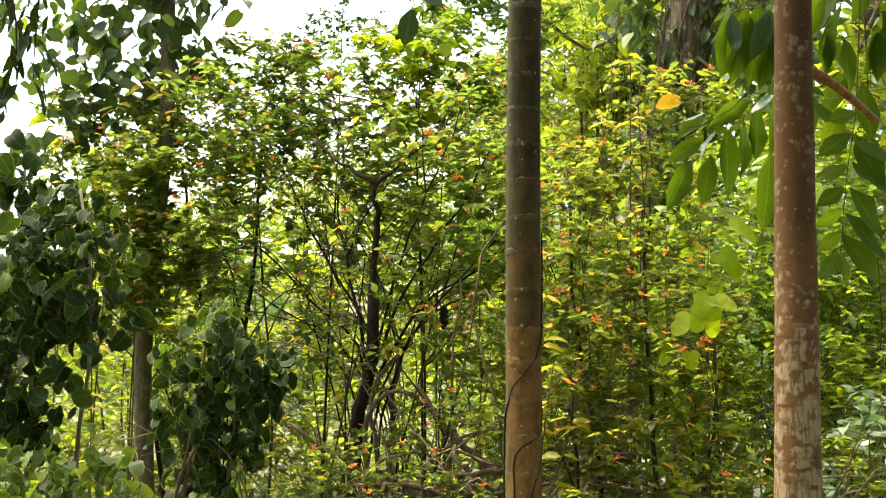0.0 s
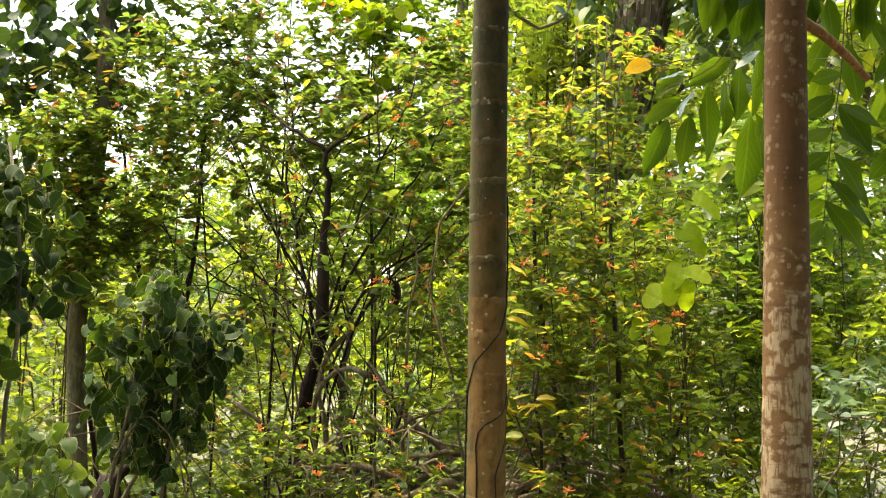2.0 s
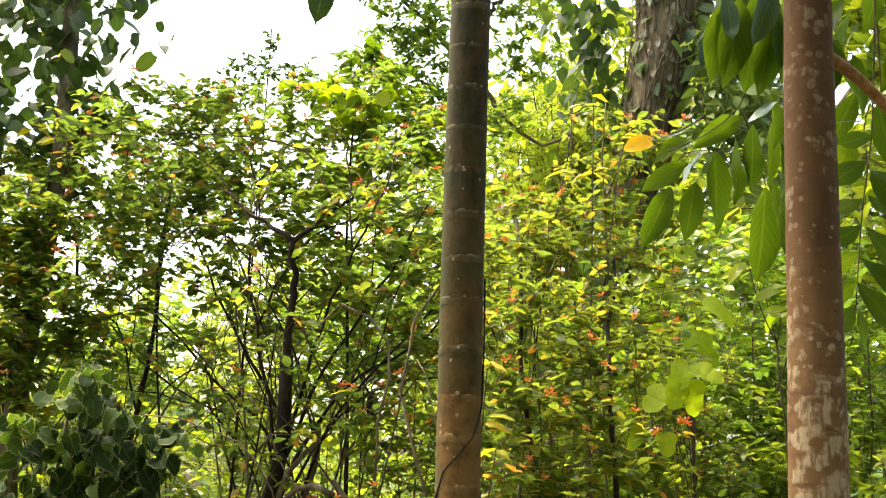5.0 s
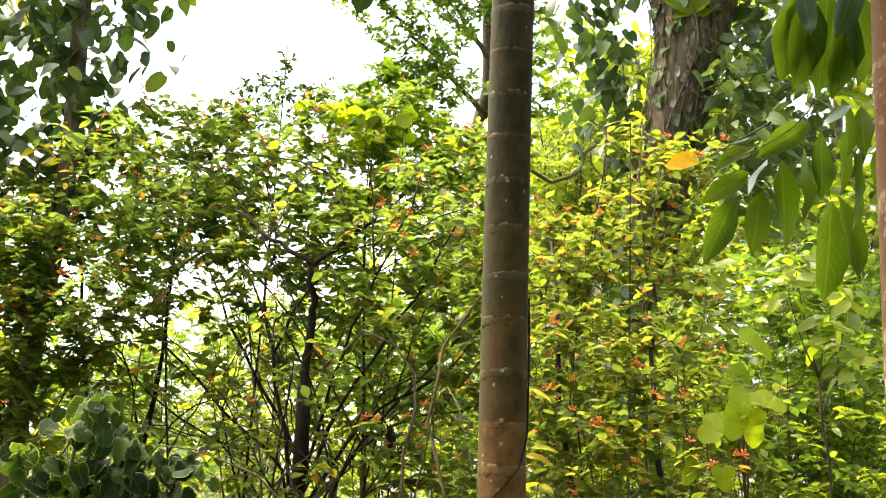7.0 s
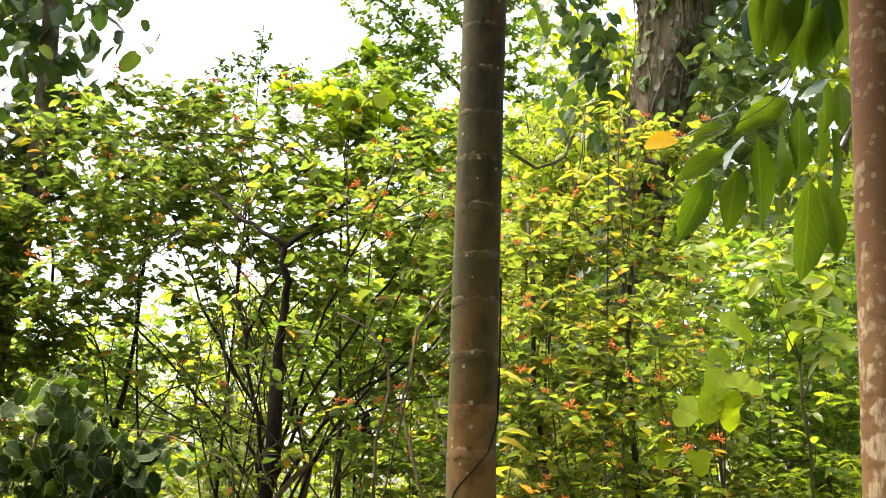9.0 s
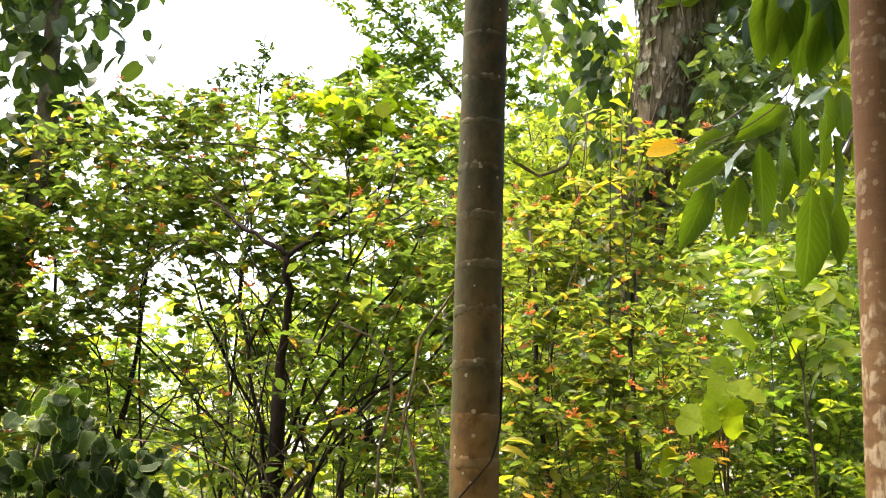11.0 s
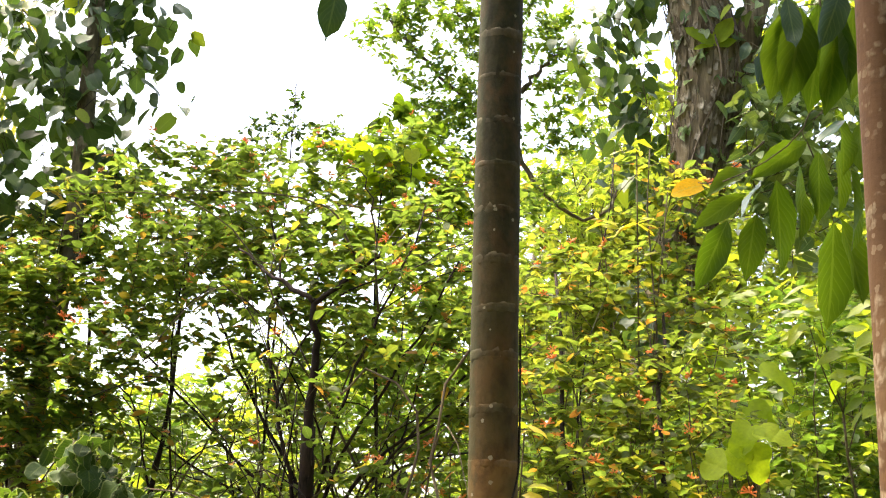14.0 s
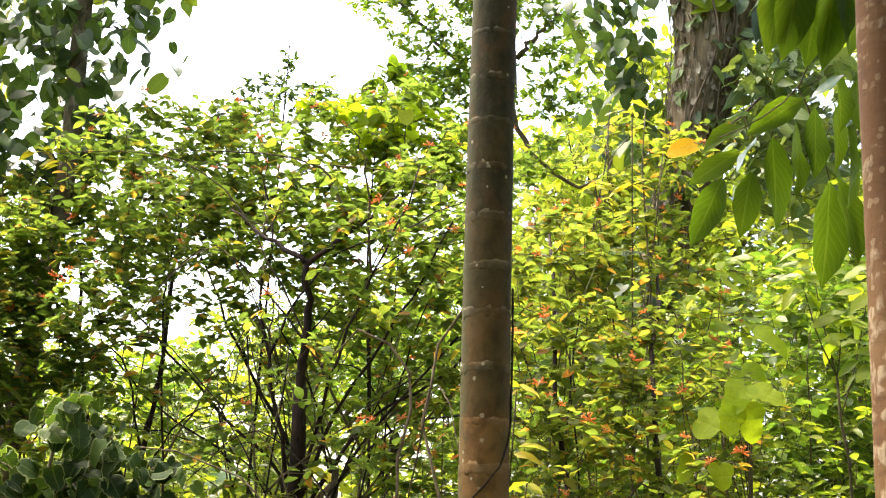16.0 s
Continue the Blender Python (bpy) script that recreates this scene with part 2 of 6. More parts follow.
def palm_material(name, pale=0.0):
    """Palm stem: every length between two scars has its own tone; darker with height, lichen specks, side light painted
    greenish on the west edge.
    """
    m, t, b = shader(name)
    co = t.nodes.new("ShaderNodeTexCoord")
    at = t.nodes.new("ShaderNodeSeparateXYZ")
    t.links.new(co.outputs["Object"], at.inputs[0])

    def cloud(scale, stretch, detail=4.0):
        mp = t.nodes.new("ShaderNodeMapping")
        mp.inputs["Scale"].default_value = stretch
        t.links.new(co.outputs["Object"], mp.inputs[0])
        n = node(t, "ShaderNodeTexNoise", Scale=scale, Detail=detail, Roughness=0.6)
        t.links.new(mp.outputs[0], n.inputs["Vector"])
        return n.outputs["Fac"]

    broad, mottle, grain, rings = cloud(5.0, (1, 1, 1)), cloud(24.0, (1, 1, 0.7), 5.0), cloud(120.0, (1, 1, 0.5)), cloud(60.0, (0.15, 0.15, 1.6))
    joint = t.nodes.new("ShaderNodeTexWhiteNoise")
    joint.noise_dimensions = "1D"
    t.links.new(maths(t, "FLOOR", maths(t, "MULTIPLY", maths(t, "SUBTRACT", at.outputs["Z"], PALM_FIRST), 1 / PALM_GAP)), joint.inputs["W"])
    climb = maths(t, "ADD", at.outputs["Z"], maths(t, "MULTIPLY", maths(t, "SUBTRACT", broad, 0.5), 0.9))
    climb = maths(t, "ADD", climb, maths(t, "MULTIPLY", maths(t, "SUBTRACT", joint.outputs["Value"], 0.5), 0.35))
    # Tan low down, dark olive higher up.
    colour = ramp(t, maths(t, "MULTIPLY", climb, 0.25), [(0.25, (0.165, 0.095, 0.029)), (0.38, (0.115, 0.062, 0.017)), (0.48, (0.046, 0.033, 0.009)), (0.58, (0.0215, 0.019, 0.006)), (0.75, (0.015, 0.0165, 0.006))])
    colour = mixed(t, maths(t, "MULTIPLY", maths(t, "SUBTRACT", mottle, 0.46, True), 4.5, True), colour, mixed(t, 1.0, colour, (0.48, 0.44, 0.36), "MULTIPLY"))
    colour = mixed(t, maths(t, "MULTIPLY", maths(t, "SUBTRACT", 0.47, mottle, True), 4.0, True), colour, mixed(t, 0.35, colour, (0.1, 0.055, 0.025)))
    colour = mixed(t, maths(t, "MULTIPLY", maths(t, "SUBTRACT", rings, 0.58, True), 0.8, True), colour, mixed(t, 0.35, colour, (0.02, 0.015, 0.008)))
    colour = mixed(t, maths(t, "MULTIPLY", grain, 0.3), colour, mixed(t, 0.4, colour, (0.1, 0.075, 0.04)))
    blotch = cloud(10.0, (1, 1, 0.8), 3.0)
    colour = mixed(t, maths(t, "MULTIPLY", maths(t, "SUBTRACT", blotch, 0.52, True), 5.0, True), colour, mixed(t, 0.55, colour, (0.09, 0.042, 0.013)))
    colour = mixed(t, maths(t, "MULTIPLY", maths(t, "SUBTRACT", 0.45, blotch, True), 5.0, True), colour, mixed(t, 0.6, colour, (0.034, 0.036, 0.012)))
    # Light on the west edge is painted as a greenish strip.
    lit_edge = maths(t, "MULTIPLY", maths(t, "SUBTRACT", maths(t, "ADD", 0.203, maths(t, "MULTIPLY", maths(t, "SUBTRACT", mottle, 0.5), 0.06)), at.outputs["X"]), 60.0, True)
    colour = mixed(t, maths(t, "MULTIPLY", lit_edge, 0.6), colour, (0.05, 0.055, 0.023))
    cells = node(t, "ShaderNodeTexVoronoi", Scale=46.0)
    t.links.new(co.outputs["Object"], cells.inputs["Vector"])
    pick = t.nodes.new("ShaderNodeSeparateColor")
    t.links.new(cells.outputs["Color"], pick.inputs[0])
    spot = maths(t, "LESS_THAN", maths(t, "ADD", cells.outputs["Distance"], maths(t, "MULTIPLY", grain, 0.3)), maths(t, "MULTIPLY", pick.outputs[0], 0.42))
    spot = maths(t, "MULTIPLY", spot, maths(t, "GREATER_THAN", pick.outputs[1], 0.72))
    colour = mixed(t, maths(t, "MULTIPLY", spot, 0.6), colour, (0.25, 0.22, 0.14))
    if pale:
        worn = maths(t, "MULTIPLY", maths(t, "SUBTRACT", cloud(18.0, (1, 1, 0.6)), 0.4, True), 5.0, True)
        colour = mixed(t, maths(t, "MULTIPLY", worn, pale), colour, mixed(t, 0.4, colour, (0.2, 0.165, 0.1)))
    t.links.new(colour, b.inputs["Base Color"])
    b.inputs["Roughness"].default_value = 0.85
    b.inputs["Specular IOR Level"].default_value = 0.15
    bump = node(t, "ShaderNodeBump", Strength=0.45, Distance=0.004)
    t.links.new(maths(t, "ADD", maths(t, "MULTIPLY", mottle, 1.5), grain), bump.inputs["Height"])
    t.links.new(bump.outputs["Normal"], b.inputs["Normal"])
    return m


def red_material():
    """Reddish bark, finely fissured; small pale lenticels above, a scaly crust of pale lichen that breaks up as it climbs."""
    m, t, b = shader("red_bark")
    co = t.nodes.new("ShaderNodeTexCoord")
    at = t.nodes.new("ShaderNodeSeparateXYZ")
    t.links.new(co.outputs["Object"], at.inputs[0])

    def cloud(scale, stretch, detail=4.0, rough=0.6):
        mp = t.nodes.new("ShaderNodeMapping")
        mp.inputs["Scale"].default_value = stretch
        t.links.new(co.outputs["Object"], mp.inputs[0])
        n = node(t, "ShaderNodeTexNoise", Scale=scale, Detail=detail, Roughness=rough)
        t.links.new(mp.outputs[0], n.inputs["Vector"])
        return n.outputs["Fac"]

    broad, scaly, fissure, seam, grain = cloud(6.0, (1, 1, 0.8)), cloud(30.0, (1, 1, 1.1), 2.0, 0.45), cloud(150.0, (1, 1, 0.13), 3.0), cloud(30.0, (0.55, 0.55, 1.5), 2.0), cloud(140.0, (1, 1, 0.6))
    colour = ramp(t, broad, [(0.32, (0.058, 0.029, 0.011)), (0.5, (0.098, 0.052, 0.02)), (0.68, (0.128, 0.075, 0.031))])
    colour = mixed(t, maths(t, "MULTIPLY", grain, 0.45), colour, mixed(t, 0.4, colour, (0.13, 0.078, 0.036)))
    colour = mixed(t, maths(t, "MULTIPLY", maths(t, "SUBTRACT", seam, 0.56, True), 5.0, True), colour, mixed(t, 0.45, colour, (0.035, 0.016, 0.009)))
    # Bark and crust turn darker above about 1.7 m.
    dark_above = maths(t, "MULTIPLY", maths(t, "SUBTRACT", maths(t, "ADD", at.outputs["Z"], maths(t, "MULTIPLY", maths(t, "SUBTRACT", broad, 0.5), 0.5)), 1.72), 2.4, True)
    colour = mixed(t, maths(t, "MULTIPLY", dark_above, 0.75), colour, mixed(t, 1.0, colour, (0.42, 0.325, 0.27), "MULTIPLY"))
    grown = maths(t, "MULTIPLY", maths(t, "SUBTRACT", 1.7, at.outputs["Z"]), 0.32)
    grown = maths(t, "MAXIMUM", maths(t, "MINIMUM", grown, 0.1), -0.075)
    patch = maths(t, "ADD", maths(t, "ADD", scaly, grown), maths(t, "MULTIPLY", maths(t, "SUBTRACT", broad, 0.5), 0.3))
    cover = maths(t, "MULTIPLY", maths(t, "SUBTRACT", patch, 0.515, True), 9.0, True)
    cover = maths(t, "MULTIPLY", cover, maths(t, "SUBTRACT", 1.0, maths(t, "MULTIPLY", maths(t, "SUBTRACT", seam, 0.55, True), 7.0, True)))
    cover = maths(t, "MULTIPLY", cover, maths(t, "SUBTRACT", 1.0, maths(t, "MULTIPLY", maths(t, "MULTIPLY", maths(t, "SUBTRACT", fissure, 0.5, True), 9.0, True), 0.85)))
    crust = mixed(t, dark_above, mixed(t, grain, (0.2, 0.15, 0.092), (0.38, 0.31, 0.205)), mixed(t, grain, (0.1, 0.074, 0.042), (0.23, 0.185, 0.115)))
    cells = node(t, "ShaderNodeTexVoronoi", Scale=52.0)
    t.links.new(co.outputs["Object"], cells.inputs["Vector"])
    pick = t.nodes.new("ShaderNodeSeparateColor")
    t.links.new(cells.outputs["Color"], pick.inputs[0])
    spot = maths(t, "LESS_THAN", maths(t, "ADD", cells.outputs["Distance"], maths(t, "MULTIPLY", grain, 0.35)), maths(t, "MULTIPLY", pick.outputs[0], 0.62))
    spot = maths(t, "MULTIPLY", spot, maths(t, "GREATER_THAN", pick.outputs[1], 0.5))
    colour = mixed(t, maths(t, "MULTIPLY", spot, 0.34), colour, crust)
    colour = mixed(t, maths(t, "MULTIPLY", cover, 0.66), colour, crust)
    t.links.new(colour, b.inputs["Base Color"])
    b.inputs["Roughness"].default_value = 0.88
    b.inputs["Specular IOR Level"].default_value = 0.15
    bump = node(t, "ShaderNodeBump", Strength=0.35, Distance=0.003)
    t.links.new(maths(t, "SUBTRACT", maths(t, "ADD", cover, grain), maths(t, "ADD", fissure, seam)), bump.inputs["Height"])
    t.links.new(bump.outputs["Normal"], b.inputs["Normal"])
    return m


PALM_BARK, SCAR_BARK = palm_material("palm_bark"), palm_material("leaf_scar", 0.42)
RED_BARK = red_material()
STUB_BARK = bark_material("stub_bark", (0.13, 0.065, 0.03), (0.3, 0.16, 0.075), (0.38, 0.29, 0.18), 0.75, 20.0)
STEM_BARK = bark_material("stem_bark", (0.014, 0.009, 0.007), (0.045, 0.028, 0.02), (0.16, 0.14, 0.1), 0.8, 12.0)
VINE_BARK = bark_material("vine_bark", (0.01, 0.007, 0.004), (0.03, 0.02, 0.012), (0.06, 0.05, 0.03), 0.85, 12.0)
TWIG_BARK = bark_material("twig_bark", (0.05, 0.04, 0.02), (0.13, 0.1, 0.055), (0.2, 0.18, 0.12), 0.8, 12.0)
DEAD_WOOD = bark_material("dead_wood", (0.07, 0.05, 0.03), (0.2, 0.15, 0.095), (0.32, 0.27, 0.19), 0.7, 10.0)
ROUGH_BARK = bark_material("rough_bark", (0.04, 0.029, 0.015), (0.25, 0.19, 0.105), (0.4, 0.35, 0.26), 0.7, 6.0, (1, 1, 0.12), 0.9, 30.0, 1.0)
FLAKE_BARK = bark_material("flake_bark", (0.08, 0.06, 0.032), (0.37, 0.3, 0.185), (0.48, 0.42, 0.31), 0.62, 9.0, (1, 1, 0.2), 0.9, 40.0, 0.8, vary=0.8)
DARK_BARK = bark_material("dark_bark", (0.045, 0.038, 0.018), (0.14, 0.115, 0.055), (0.21, 0.185, 0.1), 0.66, 10.0)
GREY_BARK = bark_material("grey_bark", (0.08, 0.065, 0.045), (0.2, 0.165, 0.11), (0.3, 0.28, 0.2), 0.7, 8.0)


def ground_material():
    m, t, b = shader("forest_floor")
    a = node(t, "ShaderNodeTexNoise", Scale=1.6, Detail=9.0, Roughness=0.7)
    f = node(t, "ShaderNodeTexNoise", Scale=22.0, Detail=8.0, Roughness=0.7)
    co = t.nodes.new("ShaderNodeTexCoord")
    for k in (a, f):
        t.links.new(co.outputs["Object"], k.inputs["Vector"])
    litter = ramp(t, f.outputs["Fac"], [(0.3, (0.03, 0.021, 0.012)), (0.55, (0.105, 0.072, 0.04)), (0.75, (0.2, 0.145, 0.08))])
    green = ramp(t, f.outputs["Fac"], [(0.3, (0.03, 0.045, 0.012)), (0.7, (0.1, 0.125, 0.03))])
    t.links.new(mixed(t, maths(t, "MULTIPLY", maths(t, "SUBTRACT", a.outputs["Fac"], 0.42, True), 6.0, True), litter, green), b.inputs["Base Color"])
    b.inputs["Roughness"].default_value = 0.95
    bump = node(t, "ShaderNodeBump", Strength=0.8, Distance=0.03)
    t.links.new(f.outputs["Fac"], bump.inputs["Height"])
    t.links.new(bump.outputs["Normal"], b.inputs["Normal"])
    return m


GROUND = ground_material()


# ---- mesh helpers ----
def to_mesh(name, verts, tris, uv=None, smooth=True):
    verts, tris = np.asarray(verts, np.float32), np.asarray(tris, np.int32)
    me = bpy.data.meshes.new(name)
    me.vertices.add(len(verts))
    me.vertices.foreach_set("co", verts.ravel())
    me.loops.add(tris.size)
    me.loops.foreach_set("vertex_index", tris.ravel())
    me.polygons.add(len(tris))
    me.polygons.foreach_set("loop_start", np.arange(0, tris.size, 3, dtype=np.int32))
    me.polygons.foreach_set("use_smooth", np.full(len(tris), smooth))
    if uv is not None:
        layer = me.uv_layers.new(name="UVMap")
        layer.data.foreach_set("uv", np.asarray(uv, np.float32)[tris.ravel()].ravel())
    me.update(calc_edges=True)
    return me


def thing(name, at, label, category, group="", kind=""):
    ob = new(name)
    ob.location = at
    ob.empty_display_size = 0.1
    return tagged(ob, label, category, group, kind)


def hang(ob, parent):
    """Makes ob, whose mesh lies in world metres, a part of parent."""
    ob.parent = parent
    if parent.parent is None:
        ob.matrix_parent_inverse = Matrix.Translation(-parent.location)
    return ob


def part(name, mesh, material, parent, label="", kind=""):
    if not mesh.materials:
        mesh.materials.append(material)
    return hang(tagged(new(name, mesh), label, kind=kind), parent)


def unit(v):
    v = np.asarray(v, float)
    return v / np.maximum(np.linalg.norm(v, axis=-1, keepdims=True), 1e-9)


def bend(points, count):
    """A smooth line of count points through a few."""
    p = np.asarray(points, float)
    if len(p) < 3:
        return p[0] + (p[-1] - p[0]) * np.linspace(0, 1, count)[:, None]
    s = np.r_[0, np.cumsum(np.linalg.norm(np.diff(p, axis=0), axis=1))]
    g = np.gradient(p, s, axis=0)
    out = []
    for x in np.linspace(0, s[-1], count):
        k = min(max(np.searchsorted(s, x) - 1, 0), len(p) - 2)
        h = s[k + 1] - s[k]
        u = (x - s[k]) / h
        out.append((2 * u**3 - 3 * u**2 + 1) * p[k] + (u**3 - 2 * u**2 + u) * h * g[k] + (3 * u**2 - 2 * u**3) * p[k + 1] + (u**3 - u**2) * h * g[k + 1])
    return np.array(out)


def tubes(paths, sides=6, lumps=0.0, seed=1):
    """Tapered stems along lines: (points, radii) each. Returns vertices and triangles."""
    r = np.random.default_rng(seed)
    V, T, base = [], [], 0
    turn = np.linspace(0, 2 * np.pi, sides, endpoint=False)
    for pts, rad in paths:
        pts, rad = np.asarray(pts, float), np.broadcast_to(np.asarray(rad, float), len(pts))
        tan = unit(np.gradient(pts, axis=0))
        ref = np.where(np.abs(tan[:, 2:3]) > 0.9, [[1.0, 0, 0]], [[0, 0, 1.0]])
        ref = ref[len(ref) // 2][None]
        a = unit(np.cross(tan, ref))
        b = np.cross(tan, a)
        rr = rad[:, None] * (1 + lumps * r.normal(size=(len(pts), sides)))
        ring = pts[:, None] + rr[..., None] * (np.cos(turn)[None, :, None] * a[:, None] + np.sin(turn)[None, :, None] * b[:, None])
        n = len(pts)
        V += [ring.reshape(-1, 3), pts[:1], pts[-1:]]
        i, j = np.meshgrid(np.arange(n - 1), np.arange(sides), indexing="ij")
        p, q = base + i * sides + j, base + i * sides + (j + 1) % sides
        T += [np.stack([p, q, q + sides], -1).reshape(-1, 3), np.stack([p, q + sides, p + sides], -1).reshape(-1, 3)]
        k = np.arange(sides)
        T.append(np.stack([base + (k + 1) % sides, base + k, np.full(sides, base + n * sides)], -1))
        e = base + (n - 1) * sides
        T.append(np.stack([e + k, e + (k + 1) % sides, np.full(sides, base + n * sides + 1)], -1))
        base += n * sides + 2
    return np.concatenate(V), np.concatenate(T)


def stem_mesh(name, paths, sides=6, lumps=0.0, seed=1):
    return to_mesh(name, *tubes(paths, sides, lumps, seed))


# Outlines of a leaf: (along, half width) from the stalk to the tip.
OVAL = [(0.0, 0.0), (0.22, 0.75), (0.55, 1.0), (0.82, 0.55), (1.0, 0.0)]
LANCE = [(0.0, 0.0), (0.12, 0.45), (0.35, 0.95), (0.6, 1.0), (0.82, 0.62), (0.93, 0.22), (1.0, 0.0)]
HEART = [(0.0, 0.0), (-0.06, 0.55), (0.12, 0.95), (0.35, 1.0), (0.65, 0.68), (0.86, 0.22), (1.0, 0.0)]
ROUND = [(0.0, 0.0), (-0.05, 0.5), (0.15, 0.92), (0.45, 1.0), (0.75, 0.85), (0.93, 0.42), (1.0, 0.0)]
LOBES = [(0.0, 0.0), (-0.08, 0.2), (-0.12, 0.45), (-0.08, 0.7), (0.03, 0.9), (0.16, 1.0), (0.28, 0.98), (0.38, 0.88), (0.46, 0.76), (0.56, 0.7), (0.68, 0.71), (0.8, 0.62), (0.9, 0.44), (0.97, 0.22), (1.0, 0.0)]
DRIP = [(0.0, 0.0), (0.1, 0.4), (0.3, 0.95), (0.5, 1.0), (0.68, 0.72), (0.8, 0.3), (0.86, 0.07), (1.0, 0.0)]
DISC = [(0.0, 0.0), (-0.12, 0.5), (0.0, 0.9), (0.22, 1.04), (0.45, 1.0), (0.68, 0.82), (0.86, 0.45), (1.0, 0.0)]
WAVY = [(0.0, 0.0), (-0.12, 0.45), (0.0, 0.85), (0.14, 0.94), (0.28, 1.07), (0.42, 0.98), (0.56, 1.02), (0.7, 0.82), (0.84, 0.72), (0.95, 0.36), (1.0, 0.0)]
PLAIN = [(0.0, 0.0), (0.3, 0.85), (0.65, 0.9), (1.0, 0.0)]
DIAMOND = [(0.0, 0.0), (0.45, 1.0), (1.0, 0.0)]


def blade(outline):
    """Template of a leaf: along, across (-1 to 1 times the half width) and triangles."""
    u, s, tris = [outline[0][0]], [0.0], []
    rows = []
    for at, half in outline[1:-1]:
        rows.append(len(u))
        u += [at, max(at, 0.02), at]
        s += [-half, 0.0, half]
    tip = len(u)
    u.append(outline[-1][0])
    s.append(0.0)
    a = rows[0]
    tris += [(0, a + 1, a), (0, a + 2, a + 1)]
    for a, b in zip(rows, rows[1:]):
        tris += [(a, a + 1, b + 1), (a, b + 1, b), (a + 1, a + 2, b + 2), (a + 1, b + 2, b + 1)]
    a = rows[-1]
    tris += [(a, a + 1, tip), (a + 1, a + 2, tip)]
    return np.array(u), np.array(s), np.array(tris)


def blades(P, D, N, L, width, outline, droop=0.15, fold=0.25, wave=0.0):
    """Many leaves: stalk ends P, directions D, faces N, lengths L."""
    u, s, tris = blade(outline)
    P, D, L = np.asarray(P, float), unit(D), np.asarray(L, float)[:, None, None]
    S = unit(np.cross(D, N))
    F = np.cross(S, D)
    n = len(P)
    dr = (droop * rng.uniform(0.2, 1.8, n))[:, None]
    fo = (fold * rng.uniform(0.0, 1.6, n))[:, None]
    lift = fo * np.abs(s) * width - dr * np.maximum(u, 0) ** 2 + wave * rng.normal(size=(n, len(u))) * np.abs(s)
    V = P[:, None] + L * (u[None, :, None] * D[:, None] + (s * width)[None, :, None] * S[:, None] + lift[..., None] * F[:, None])
    T = (np.arange(n)[:, None, None] * len(u) + tris[None]).reshape(-1, 3)
    uv = np.tile(np.stack([np.clip(u, 0, 1), 0.5 + 0.5 * np.sign(s)], -1), (n, 1))
    return V.reshape(-1, 3), T, uv


BLADES = {}


def leaf_parts(parent, spec, P, D, N, L, solo, joined="foliage", single="leaf", label="", drop_kind="stuff"):
    """Leaves of one plant: those that stand foremost as parts of their own on a few shared meshes, the rest joined."""
    key, width, outline, material, droop, fold = spec
    D = unit(D)
    S = unit(np.cross(D, N))
    F = np.cross(S, D)
    order = np.argsort(P[:, 1])
    front, rest = order[:solo], order[solo:]
    if key not in BLADES:
        BLADES[key] = []
        for k in range(6):
            V, T, uv = blades(np.zeros((1, 3)), np.array([[0, 1.0, 0]]), np.array([[0, 0, 1.0]]), [1.0], width, outline, droop, fold, 0.08 if outline is WAVY else 0.05)
            me = to_mesh(key, V, T, uv)
            me.materials.append(material)
            BLADES[key].append(me)
    for i in front:
        ob = part(single, BLADES[key][int(rng.integers(6))], material, parent, label)
        m = np.eye(4)
        m[:3, 0], m[:3, 1], m[:3, 2], m[:3, 3] = S[i] * L[i], D[i] * L[i], F[i] * L[i], P[i]
        ob.matrix_basis = Matrix(m.tolist())
    if len(rest):
        part(joined, to_mesh(joined, *blades(P[rest], D[rest], N[rest], L[rest], width, outline, droop, fold, 0.02)), material, parent, kind=drop_kind)


def inside(clumps, per, flat=0.8):
    """Twig ends scattered in rounded clumps (x, y, z, radius), thickest near their rims."""
    out = []
    for x, y, z, r in clumps:
        n = max(3, int(per * (r / 0.25) ** 2))
        d = unit(rng.normal(size=(n, 3))) * (rng.uniform(0.1, 1.0, n) ** 0.45)[:, None] * r
        out.append(np.array([x, y, z]) + d * [1, 1, flat])
    return np.concatenate(out)


